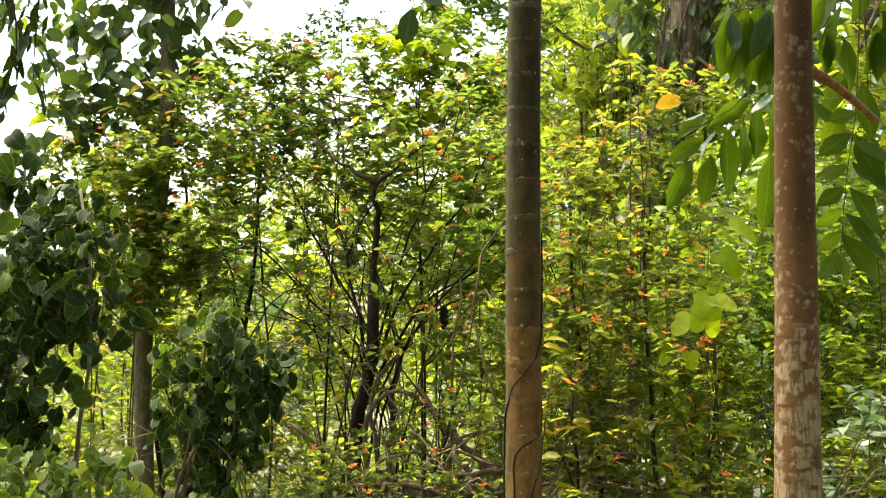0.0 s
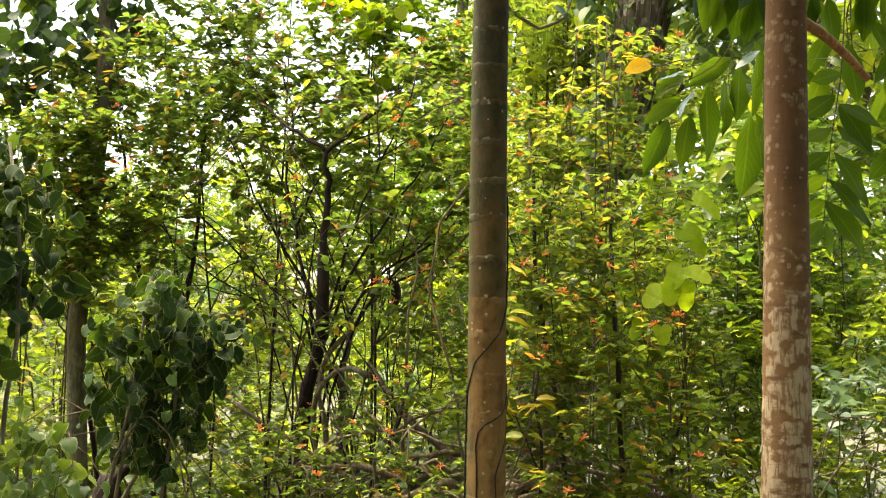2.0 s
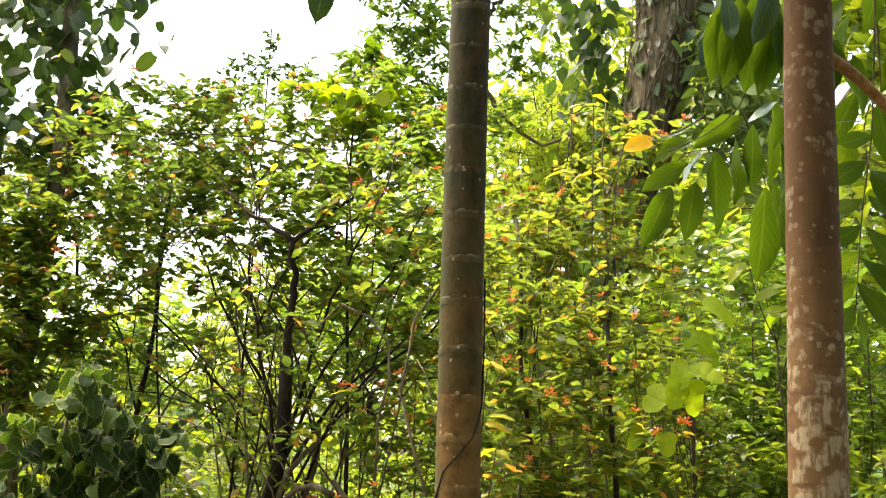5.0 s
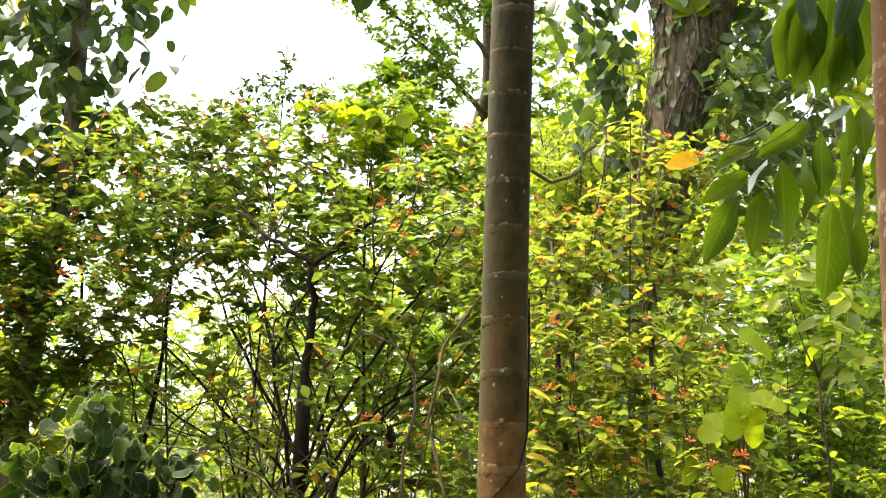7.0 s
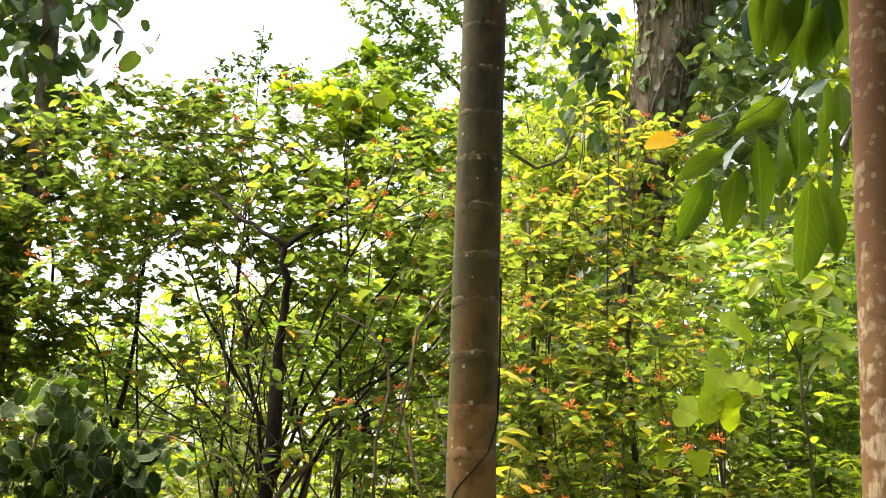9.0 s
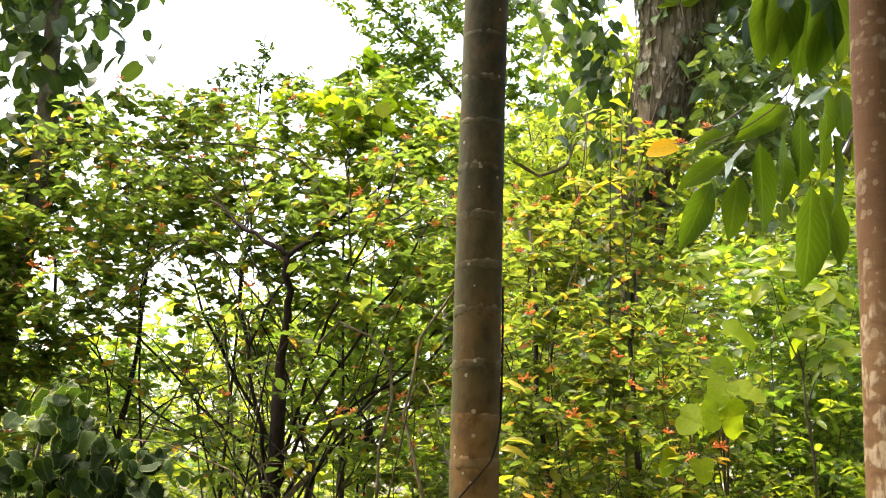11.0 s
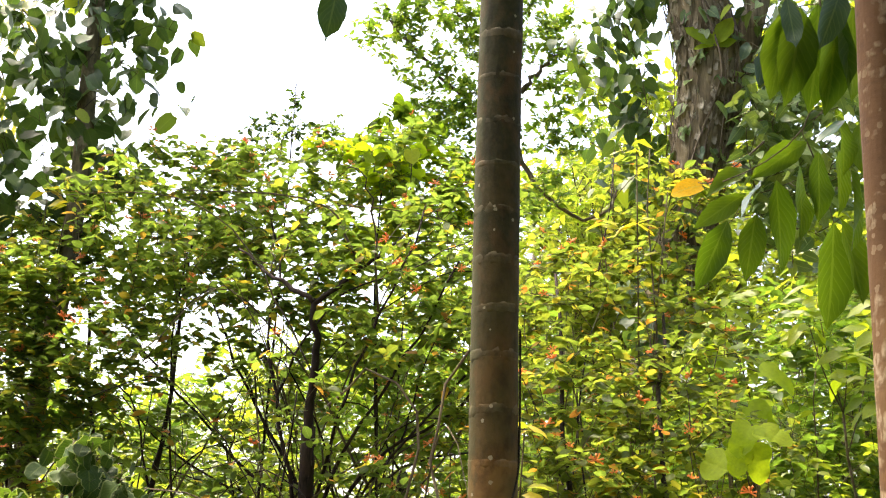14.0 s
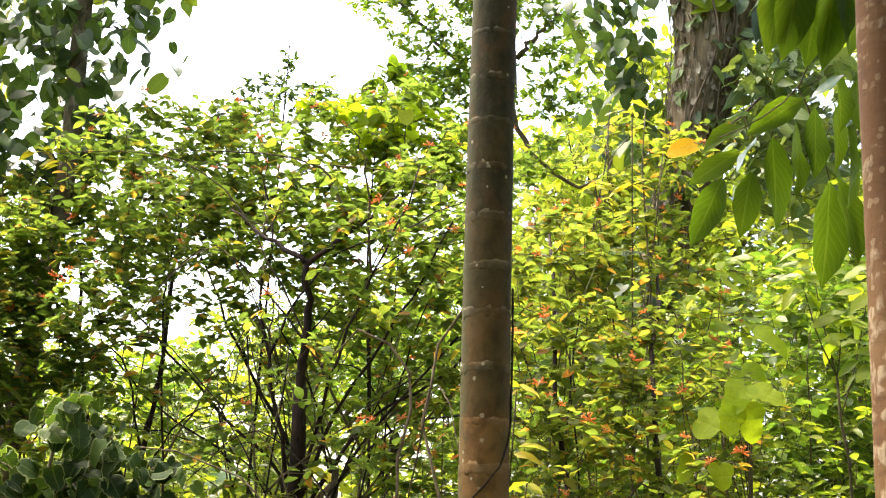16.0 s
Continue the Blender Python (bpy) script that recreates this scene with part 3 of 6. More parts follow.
def grow(stems, tips, lift=0.1, thin=0.0011, thick=0.004, back=0.35):
    """Twigs from the nearest stem or twig to each end. Returns their lines and the way each end points."""
    nodes = [np.asarray(p, float) for p, _ in stems]
    reach = [np.r_[0, np.cumsum(np.linalg.norm(np.diff(p, axis=0), axis=1))] for p in nodes]
    pos = np.zeros((sum(map(len, nodes)) + 4 * len(tips), 3))
    far = np.zeros(len(pos))
    k = sum(map(len, nodes))
    pos[:k], far[:k] = np.concatenate(nodes), np.concatenate(reach)
    first = np.array([np.linalg.norm(pos[:k] - t, axis=1).min() for t in tips])
    lines, ways = [None] * len(tips), np.zeros((len(tips), 3))
    for i in np.argsort(first):
        t = tips[i]
        gap = np.linalg.norm(pos[:k] - t, axis=1)
        j = int(np.argmin(gap + back * far[:k] + 0.6 * np.maximum(pos[:k, 2] - t[2], 0)))
        a, d = pos[j].copy(), max(gap[j], 0.01)
        c = a + 0.5 * (t - a) + np.array([0, 0, lift * d]) + rng.normal(size=3) * 0.06 * d
        s = np.linspace(0, 1, 5)[:, None]
        line = (1 - s) ** 2 * a + 2 * s * (1 - s) * c + s**2 * t
        lines[i] = (line, np.linspace(min(thin + thick * d, thick * 1.6), thin, 5))
        ways[i] = line[-1] - line[-2]
        pos[k : k + 4], far[k : k + 4] = line[1:], far[j] + d * np.array([0.25, 0.5, 0.75, 1.0])
        k += 4
    return lines, unit(ways)


def whorls(tips, ways, layers, around, step, length, tilt=0.25, level=0.8, sag=0.05):
    """Leaves set in rings along the end of each twig, lying mostly level."""
    P, D, N, L = [], [], [], []
    for k in range(layers):
        for q in range(around):
            n = len(tips)
            at = tips - ways * (k * step) + rng.normal(size=(n, 3)) * 0.006
            ang = rng.uniform(0, 2 * np.pi, n) if q == 0 else ang + 2 * np.pi / around + rng.normal(size=n) * 0.3
            d = np.stack([np.cos(ang), np.sin(ang), rng.normal(sag, tilt, n)], -1) + (1 - level) * ways
            P.append(at)
            D.append(unit(d))
            N.append(unit(UP + rng.normal(size=(n, 3)) * tilt))
            L.append(length * rng.uniform(0.55, 1.15, n) * (0.75 + 0.12 * k))
    return np.concatenate(P), np.concatenate(D), np.concatenate(N), np.concatenate(L)


def dangling(points, length, slack=0.5, lean=(0, 0, 0)):
    """Leaves that hang by their stalks, faces turned outwards at random."""
    n = len(points)
    ang = rng.uniform(0, 2 * np.pi, n)
    D = unit(np.stack([np.cos(ang) * slack, np.sin(ang) * slack, -np.ones(n) * rng.uniform(0.25, 1.0, n)], -1) + np.array(lean))
    N = unit(np.stack([np.cos(ang), np.sin(ang), 0.6 + 0 * ang], -1) + rng.normal(size=(n, 3)) * 0.7)
    return points, D, N, length * rng.uniform(0.6, 1.2, n)


FIRE = ("firebush_leaf", 0.28, OVAL, FIRE_LEAF, 0.18, 0.25)
GOLD = ("golden_firebush_leaf", 0.28, OVAL, GOLD_FIRE_LEAF, 0.18, 0.25)
SUNNY = ("sunlit_leaf", 0.23, OVAL, GLOW_LEAF, 0.2, 0.25)
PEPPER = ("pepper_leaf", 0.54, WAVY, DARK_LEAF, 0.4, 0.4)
FRESH = ("fresh_vine_leaf", 0.5, WAVY, FRESH_LEAF, 0.4, 0.4)
VINE = ("vine_leaf", 0.34, HEART, VINE_LEAF, 0.2, 0.2)
PALE = ("pale_leaf", 0.36, HEART, PALE_LEAF, 0.2, 0.2)
BROAD = ("broad_leaf", 0.185, LANCE, BIG_LEAF, 0.12, 0.3)
LOBED = ("lobed_leaf", 0.5, LOBES, LOBE_LEAF, 0.3, 0.25)
MANGO = ("narrow_leaf", 0.12, LANCE, DARK_LEAF, 0.1, 0.3)


def flower_mesh():
    """A loose head of narrow tubular flowers."""
    n = 9
    ang = np.arange(n) * 2.4
    D = unit(np.stack([np.cos(ang), np.sin(ang), rng.uniform(-0.1, 1.1, n)], -1))
    lines = [(np.array([d * 0.0, d * 0.5, d * 0.9, d * 1.0]), [0.05, 0.07, 0.09, 0.15]) for d in D * rng.uniform(0.6, 1.0, n)[:, None]]
    me = stem_mesh("flower", lines, 5)
    me.materials.append(PETAL)
    return me


FLOWERS = [flower_mesh() for _ in range(3)]


def firebush(name, at, stems, clumps, per, label, flowers, solo, spec=FIRE, length=0.072, layers=2, around=4, step=0.04, shoots=14, arcs=8):
    base = thing(name, at, label, "shrub", "flowering shrubs of the thicket")
    lines = []
    for pts, r0, r1 in stems:
        p = bend(pts, 14)
        p = p + rng.normal(size=p.shape) * 0.006
        lines.append((p, np.linspace(r0, r1, 14)))
        part("stem", stem_mesh("stem", lines[-1:], 8, 0.06), STEM_BARK, base)
    for k in range(shoots):
        c = np.array(clumps[int(rng.integers(len(clumps)))][:3]) + rng.normal(size=3) * 0.12
        a = np.array(at) + np.append(rng.normal(size=2) * 0.12, -0.05)
        bow = a + (c - a) * [0.14, 0.14, 0.48] + rng.normal(size=3) * [0.07, 0.07, 0.08]
        p = bend([a, bow, c], 14) + rng.normal(size=(14, 3)) * 0.004
        p[0] = a
        lines.append((p, np.linspace(rng.uniform(0.004, 0.008), 0.002, 14)))
        part("shoot", stem_mesh("shoot", lines[-1:], 5, 0.06), TWIG_BARK if k % 3 else STEM_BARK, base)
    woody = lines[: len(stems)]
    for k in range(arcs):
        q = woody[int(rng.integers(len(woody)))][0]
        a = min((q[j] for j in rng.integers(4, 12, 3)), key=lambda v: abs(v[2] - 1.6))
        turn, run = rng.uniform(0, 2 * np.pi), rng.uniform(0.45, 1.0)
        out = np.array([math.cos(turn), 0.6 * math.sin(turn), 0])
        p = bend([a, a + out * run * 0.3 + UP * run * rng.uniform(0.25, 0.55), a + out * run * 0.65 + UP * run * rng.uniform(0.4, 0.8), a + out * run + UP * run * rng.uniform(0.3, 0.9)], 14)
        p[1:] += rng.normal(size=(13, 3)) * 0.005
        p[:, 2] = np.where(p[:, 2] > 2.4, 2.4 + 0.3 * np.tanh((p[:, 2] - 2.4) / 0.3), p[:, 2])
        lines.append((p, np.linspace(rng.uniform(0.003, 0.0055), 0.0015, 14)))
        part("arching_shoot", stem_mesh("arching_shoot", lines[-1:], 5, 0.08), STEM_BARK if k % 3 == 0 else TWIG_BARK, base)
    tips = inside(clumps, per)
    twigs, ways = grow(lines, tips)
    part("branchwork", stem_mesh("branchwork", twigs, 4), TWIG_BARK, base, kind="stuff")
    P, D, N, L = whorls(tips, ways, layers, around, step, length * 1.1, 0.34, sag=-0.06)
    leaf_parts(base, spec, P, D, N, L, solo)
    centre = np.array([c[:3] for c in clumps])
    near = np.argmin(np.linalg.norm(tips[:, None] - centre[None], axis=2), axis=1)
    out = (tips - centre[near]) @ np.array([0, -0.8, 0.6])
    for i in rng.choice(np.argsort(-out)[: len(tips) // 3], flowers, replace=False):
        ob = part("flower", FLOWERS[int(rng.integers(3))], PETAL, base, "orange-red tubular flower head")
        ob.matrix_basis = Matrix.Translation(tips[i] + np.array([0, -0.025, 0.022])) @ Euler((rng.normal() * 0.4, rng.normal() * 0.4, rng.uniform(0, 6))).to_matrix().to_4x4() @ Matrix.Scale(float(rng.uniform(0.014, 0.028)), 4)
    return base


def bush(name, x, y, height, radius, label, group, spec, length, clumps=16, per=20, solo=0, layers=3, around=3, low=0.15, hanging=False, size=0.3, stems=3, bark=None):
    """A leafy bush on several stems."""
    base = thing(name, (x, y, 0), label, "bush", group)
    lines = []
    for k in range(stems):
        a = 2 * np.pi * k / stems + rng.uniform(0, 0.8)
        way = np.array([math.cos(a), math.sin(a), 0])
        top = np.array([x, y, height * rng.uniform(0.5, 0.85)]) + way * radius * rng.uniform(0.8, 1.3)
        mid = np.array([x, y, height * rng.uniform(0.25, 0.4)]) + way * radius * rng.uniform(0.1, 0.7) + np.append(rng.normal(size=2) * 0.12 * radius, 0)
        p = bend([(x + way[0] * 0.08, y + way[1] * 0.08, 0), mid, top], 12)
        p[1:] += np.cumsum(rng.normal(size=(11, 3)) * [0.011, 0.011, 0.004], axis=0)
        lines.append((p, np.linspace(0.0035 + 0.002 * height, 0.002, 12)))
        part("stem", stem_mesh("stem", lines[-1:], 6, 0.06), bark or TWIG_BARK, base)
    c = []
    for _ in range(clumps):
        d = unit(rng.normal(size=3)) * rng.uniform(0.35, 1.0)
        z = height * (low + (1 - low) * 0.5 * (1 + d[2])) - size * 0.4
        c.append((x + d[0] * radius, y + d[1] * radius, max(z, 0.12), size * rng.uniform(0.7, 1.2)))
    tips = inside(c, per)
    tips[:, 2] = np.maximum(tips[:, 2], 0.06)
    twigs, ways = grow(lines, tips)
    part("branchwork", stem_mesh("branchwork", twigs, 3), TWIG_BARK, base, kind="stuff")
    if hanging:
        where = np.concatenate([tips + rng.normal(size=tips.shape) * 0.03 for _ in range(layers * around)])
        P, D, N, L = dangling(where, length)
    else:
        P, D, N, L = whorls(tips, ways, layers, around, length * 0.5, length, 0.35)
    leaf_parts(base, spec, P, D, N, L, solo)
    return base


def tree(name, x, y, height, radius, crown_low, label, group, spec, length, trunk_r, clumps=30, per=14, bark=None, size=0.6, solo=0, layers=2, around=3, lean=(0, 0)):
    """A tree: tapered trunk, limbs, twigs and a ragged crown of leaf clumps."""
    base = thing(name, (x, y, 0), label, "tree", group)
    top = np.array([x + lean[0], y + lean[1], height * 0.92])
    trunk = bend([(x, y, -0.05), (x + lean[0] * 0.3, y + lean[1] * 0.3, height * 0.4), top], 16)
    trunk[1:] += rng.normal(size=(15, 3)) * [0.02, 0.02, 0]
    part("trunk", stem_mesh("trunk", [(trunk, np.linspace(trunk_r, trunk_r * 0.2, 16) * (1 + 0.3 * np.exp(-np.arange(16))))], 10, 0.04), bark or GREY_BARK, base)
    c, lines = [], [(trunk[5:], None)]
    for k in range(clumps):
        d = unit(rng.normal(size=3)) * rng.uniform(0.45, 1.0)
        c.append((x + lean[0] * 0.7 + d[0] * radius, y + lean[1] * 0.7 + d[1] * radius, crown_low + (height - crown_low) * 0.5 * (1 + d[2]), size * rng.uniform(0.6, 1.2)))
    for k in range(7):
        e = np.array(c[k][:3])
        s = trunk[int(rng.integers(6, 12))]
        p = bend([s, s + 0.5 * (e - s) + [0, 0, 0.12 * height * 0.3], e], 9)
        lines.append((p, None))
        part("limb", stem_mesh("limb", [(p, np.linspace(trunk_r * 0.45, trunk_r * 0.1, 9))], 7, 0.05), bark or GREY_BARK, base)
    tips = inside(c, per)
    twigs, ways = grow(lines, tips, 0.05, 0.003, 0.008)
    part("branchwork", stem_mesh("branchwork", twigs, 3), TWIG_BARK, base, kind="stuff")
    P, D, N, L = whorls(tips, ways, layers, around, length * 0.6, length, 0.5)
    leaf_parts(base, spec, P, D, N, L, solo)
    return base


# ---- ground ----
def ground():
    e = np.r_[-160, -80, -40, np.linspace(-20, 20, 41), 40, 80, 160]
    f = np.r_[-120, -60, -30, np.linspace(-10, 30, 41), 60, 110, 220]
    X, Y = np.meshgrid(e, f, indexing="ij")
    Z = -0.05 + 0.05 * np.sin(X * 0.9 + 1) * np.cos(Y * 0.7) + 0.03 * np.sin(X * 2.3 + Y * 1.9)
    V = np.stack([X, Y, Z - 0.02], -1).reshape(-1, 3)
    i, j = np.meshgrid(np.arange(len(e) - 1), np.arange(len(f) - 1), indexing="ij")
    p = i * len(f) + j
    T = np.concatenate([np.stack([p, p + len(f), p + len(f) + 1], -1).reshape(-1, 3), np.stack([p, p + len(f) + 1, p + 1], -1).reshape(-1, 3)])
    me = to_mesh("ground", V, T)
    me.materials.append(GROUND)
    tagged(new("ground", me), "forest floor of brown leaf litter and low weeds", "ground", kind="structure")


ground()


def leaf_litter():
    n = 5200
    P = np.stack([rng.uniform(-4.2, 4.2, n), rng.uniform(-3.5, 8.5, n), np.zeros(n)], -1)
    P[:, 2] = -0.058 + 0.05 * np.sin(P[:, 0] * 0.9 + 1) * np.cos(P[:, 1] * 0.7) + 0.03 * np.sin(P[:, 0] * 2.3 + P[:, 1] * 1.9) + rng.uniform(0.0, 0.025, n)
    a = rng.uniform(0, 2 * np.pi, n)
    D = np.stack([np.cos(a), np.sin(a), rng.normal(0, 0.15, n)], -1)
    me = to_mesh("leaf_litter", *blades(P, D, unit(UP + rng.normal(size=(n, 3)) * 0.25), rng.uniform(0.05, 0.14, n), 0.24, PLAIN, -0.15, 0.3, 0.05))
    me.materials.append(DEAD_LEAF)
    tagged(new("leaf_litter", me), "dry brown fallen leaves on the forest floor", "leaf litter", kind="stuff")


leaf_litter()


# ---- ringed palm in the middle ----
def ringed_palm(x=0.24, y=3.06, height=6.4):
    base = thing("areca_palm", (x, y, 0), "slender palm with a grey-brown ringed stem", "palm")
    z = np.linspace(-0.06, height, 110)
    r = np.interp(z, [0, 0.3, 1.2, 2.7, height], [0.085, 0.066, 0.0605, 0.0565, 0.047])
    first, gap = PALM_FIRST, PALM_GAP
    k = (z - first) / gap
    r = r * (1 + 0.003 * np.exp(-(((k + 0.5) % 1 - 0.5) / 0.12) ** 2))
    line = np.stack([x + 0.004 * np.sin(z * 2.1), y + 0.004 * np.cos(z * 1.7), z], -1)
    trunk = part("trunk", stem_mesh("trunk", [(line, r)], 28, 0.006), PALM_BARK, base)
    for n in range(50):
        h = first + n * gap + float(rng.normal()) * 0.006
        if h > height - 0.3:
            break
        rr = float(np.interp(h, z, r))
        zz = np.array([-0.017, -0.009, 0.008, 0.014]) * rng.uniform(0.5, 1.4)
        tilt = rng.normal(size=2) * 0.03
        ring = bend([(x + 0.004 * math.sin(h * 2.1), y + 0.004 * math.cos(h * 1.7), h + v) for v in zz], 4)
        V, T = tubes([(ring, rr * 1.004 + np.array([-0.0012, 0.0002, 0.0003, -0.001]))], 28, 0.005, n)
        V[:, 2] += (V[:, 0] - x) * tilt[0] + (V[:, 1] - y) * tilt[1]
        part("leaf_scar", to_mesh("leaf_scar", V, T), SCAR_BARK, trunk)
    for n in range(8):
        a = n * 2.4
        out = np.array([math.cos(a), math.sin(a), 0])
        spine = bend([(x, y, height - 0.05), np.array([x, y, height + 0.75]) + out * 0.6, np.array([x, y, height + 0.35]) + out * 1.5], 16)
        fr = part("frond", stem_mesh("frond", [(spine, np.linspace(0.018, 0.003, 16))], 5), TWIG_BARK, base)
        side = np.cross(out, UP)
        P, D = [], []
        for s in spine[3:]:
            for w in (-1, 1):
                P.append(s)
                D.append(unit(side * w + out * 0.5 - UP * 0.35))
        P, D = np.array(P), np.array(D)
        part("leaf_fringe", to_mesh("leaf_fringe", *blades(P, D, np.tile(UP, (len(P), 1)), np.full(len(P), 0.42), 0.05, DIAMOND, 0.3, 0.2)), VINE_LEAF, fr, kind="stuff")


ringed_palm()


def palm_creeper(x=0.24, y=3.06):
    """A thin dark climber winding up the palm's stem."""
    base = thing("climbing_creeper", (x - 0.07, y - 0.03, 0), "thin dark creeper winding up the palm stem", "vine")
    for turns in ([(-178, 0.0), (-176, 1.02), (-174, 1.2), (-163, 1.33), (-138, 1.38), (-123, 1.425), (-88, 1.468), (-49, 1.52), (-13, 1.61), (0, 1.73), (16, 1.95)],
                  [(-128, 0.0), (-111, 1.04), (-113, 1.1), (-119, 1.167), (-112, 1.21), (-91, 1.236), (-56, 1.256), (-18, 1.287), (16, 1.38)],
                  [(-68, 0.0), (-55, 1.02), (-58, 1.08), (-43, 1.13), (-23, 1.18), (16, 1.27)]):
        a, h = np.array(turns).T
        hh = np.linspace(h[0], h[-1], 260)
        aa = np.radians(np.interp(hh, h, a) + 1.5 * np.sin(hh * 17))
        rr = np.interp(hh, [0, 0.3, 1.2, 2.7, 6.4], [0.085, 0.066, 0.0605, 0.0565, 0.047]) + 0.0016
        pts = np.stack([x + rr * np.cos(aa), y + rr * np.sin(aa), hh], -1)
        part("stem", stem_mesh("stem", [(pts, np.linspace(0.0038, 0.0028, 260))], 5, 0.1), VINE_BARK, base)


palm_creeper()


# ---- reddish tree with broad drooping leaves ----
def red_tree(x=1.01, y=2.27):
    base = thing("red_barked_tree", (x, y, 0), "young tree with reddish bark, pale lichen and broad drooping leaves", "tree")
    z = np.linspace(-0.06, 4.6, 70)
    line = np.stack([x + 0.002 + 0.010 * (z - 2.4) + 0.004 * np.sin(z * 1.9), y + 0.004 * np.cos(z * 2.3), z], -1)
    r = np.interp(z, [0, 0.25, 1.2, 1.4, 2.4, 4.6], [0.085, 0.068, 0.0605, 0.058, 0.0495, 0.03])
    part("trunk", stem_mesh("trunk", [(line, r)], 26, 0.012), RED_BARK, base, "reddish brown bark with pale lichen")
    stub = bend([(1.0, 2.29, 2.33), (1.09, 2.34, 2.3), (1.19, 2.42, 2.25), (1.269, 2.52, 2.212)], 14)
    part("stub", stem_mesh("stub", [(stub, np.r_[np.linspace(0.016, 0.0095, 13), 0.012])], 10, 0.05), STUB_BARK, base, "broken reddish branch stub")
    # limbs above, from which the leafy sprays droop
    limbs = {
        "west": [(1.01, 2.27, 2.75), (0.99, 2.5, 2.95), (0.98, 2.72, 2.8), (0.98, 2.72, 2.5), (0.93, 2.75, 2.33), (0.84, 2.8, 2.27), (0.77, 2.84, 2.25)],
        "east": [(1.01, 2.27, 2.9), (1.15, 2.55, 3.05), (1.29, 2.8, 2.75), (1.3, 2.88, 2.46), (1.29, 2.88, 2.3), (1.262, 2.88, 2.12), (1.243, 2.88, 1.93), (1.236, 2.88, 1.85)],
        "east_far": [(1.01, 2.27, 3.2), (1.3, 2.5, 3.3), (1.47, 2.8, 2.9), (1.5, 2.86, 2.4), (1.47, 2.88, 2.1)],
        "over": [(1.01, 2.27, 3.3), (0.7, 2.3, 3.32), (0.3, 2.37, 3.05), (0.02, 2.4, 2.8), (-0.05, 2.4, 2.53)],
    }
    for k, pts in limbs.items():
        p = bend(pts, 24)
        part("branch", stem_mesh("branch", [(p, np.r_[np.linspace(0.012, 0.004, 8), np.linspace(0.003, 0.0014, 16)])], 7, 0.05), TWIG_BARK, base)

    def spray(rows, spec=BROAD):
        a = np.array(rows, float)
        P, tip = a[:, :3], a[:, 3:6]
        L = np.linalg.norm(tip - P, axis=1)
        N = unit(np.stack([0.5 + 0 * L, -1 + 0 * L, 0.7 + 0 * L], -1) + rng.normal(size=P.shape) * 0.35)
        leaf_parts(base, spec, P, tip - P, N, L, len(a))

    # stalk end and tip of each leaf: the western spray, the leaves above it, the eastern shoot
    spray([(0.776, 2.82, 2.151, 0.707, 2.78, 1.991), (0.838, 2.82, 2.165, 0.806, 2.78, 2.002), (0.887, 2.83, 2.25, 0.889, 2.79, 2.021), (0.937, 2.82, 2.288, 0.942, 2.78, 2.097), (0.985, 2.84, 2.323, 0.979, 2.8, 2.147),
           (1.017, 2.8, 2.322, 1.036, 2.76, 2.148), (1.05, 3.04, 2.211, 1.027, 3.0, 1.948), (1.057, 3.01, 2.217, 1.109, 2.97, 2.004), (1.044, 2.79, 2.258, 1.05, 2.75, 2.061), (0.824, 2.89, 2.235, 0.711, 2.85, 2.153)])
    spray([(0.962, 2.84, 2.344, 0.837, 2.8, 2.254), (0.839, 2.89, 2.298, 0.734, 2.85, 2.236), (1.017, 2.76, 2.376, 1.033, 2.72, 2.234), (1.068, 2.79, 2.367, 1.059, 2.75, 2.244), (0.902, 2.66, 2.586, 0.855, 2.62, 2.369),
           (0.927, 2.64, 2.583, 0.899, 2.6, 2.352), (0.969, 2.66, 2.599, 0.95, 2.62, 2.347), (1.0, 2.64, 2.575, 0.981, 2.6, 2.335), (1.042, 2.66, 2.591, 1.022, 2.62, 2.353), (0.89, 2.7, 2.634, 0.846, 2.66, 2.457)])
    spray([(1.266, 2.88, 2.07, 1.365, 2.82, 1.912), (1.247, 2.88, 1.99, 1.373, 2.82, 1.85), (1.275, 2.88, 2.15, 1.382, 2.82, 2.05), (1.283, 2.88, 2.214, 1.398, 2.82, 2.15), (1.288, 2.89, 2.214, 1.366, 2.82, 2.07),
           (1.243, 2.88, 1.925, 1.35, 2.82, 1.77), (1.262, 2.88, 2.14, 1.168, 2.84, 2.092), (1.254, 2.88, 2.068, 1.164, 2.84, 2.01), (1.247, 2.88, 1.995, 1.164, 2.84, 1.945), (1.243, 2.88, 1.925, 1.164, 2.84, 1.868),
           (1.242, 2.88, 1.858, 1.26, 2.84, 1.758), (1.234, 2.88, 1.862, 1.168, 2.84, 1.782), (1.292, 2.88, 2.305, 1.2, 2.84, 2.277), (1.275, 2.88, 2.24, 1.168, 2.84, 2.165)], ("wide_leaf", 0.23, LANCE, BIG_LEAF, 0.12, 0.2))
    ink = np.array([(0.868, 2.46, 2.514, 0.875, 2.42, 2.388), (0.963, 2.38, 2.498, 0.907, 2.34, 2.348), (0.855, 2.74, 2.527, 0.842, 2.7, 2.424), (0.826, 2.74, 2.548, 0.804, 2.7, 2.488)])
    leaf_parts(base, ("ink_leaf", 0.17, LANCE, INK_LEAF, 0.1, 0.3), ink[:, :3], ink[:, 3:] - ink[:, :3], np.tile([0.3, -0.7, 0.9], (4, 1)) + rng.normal(size=(4, 3)) * 0.2, np.linalg.norm(ink[:, 3:] - ink[:, :3], axis=1), 4, label="dark glossy leaf")
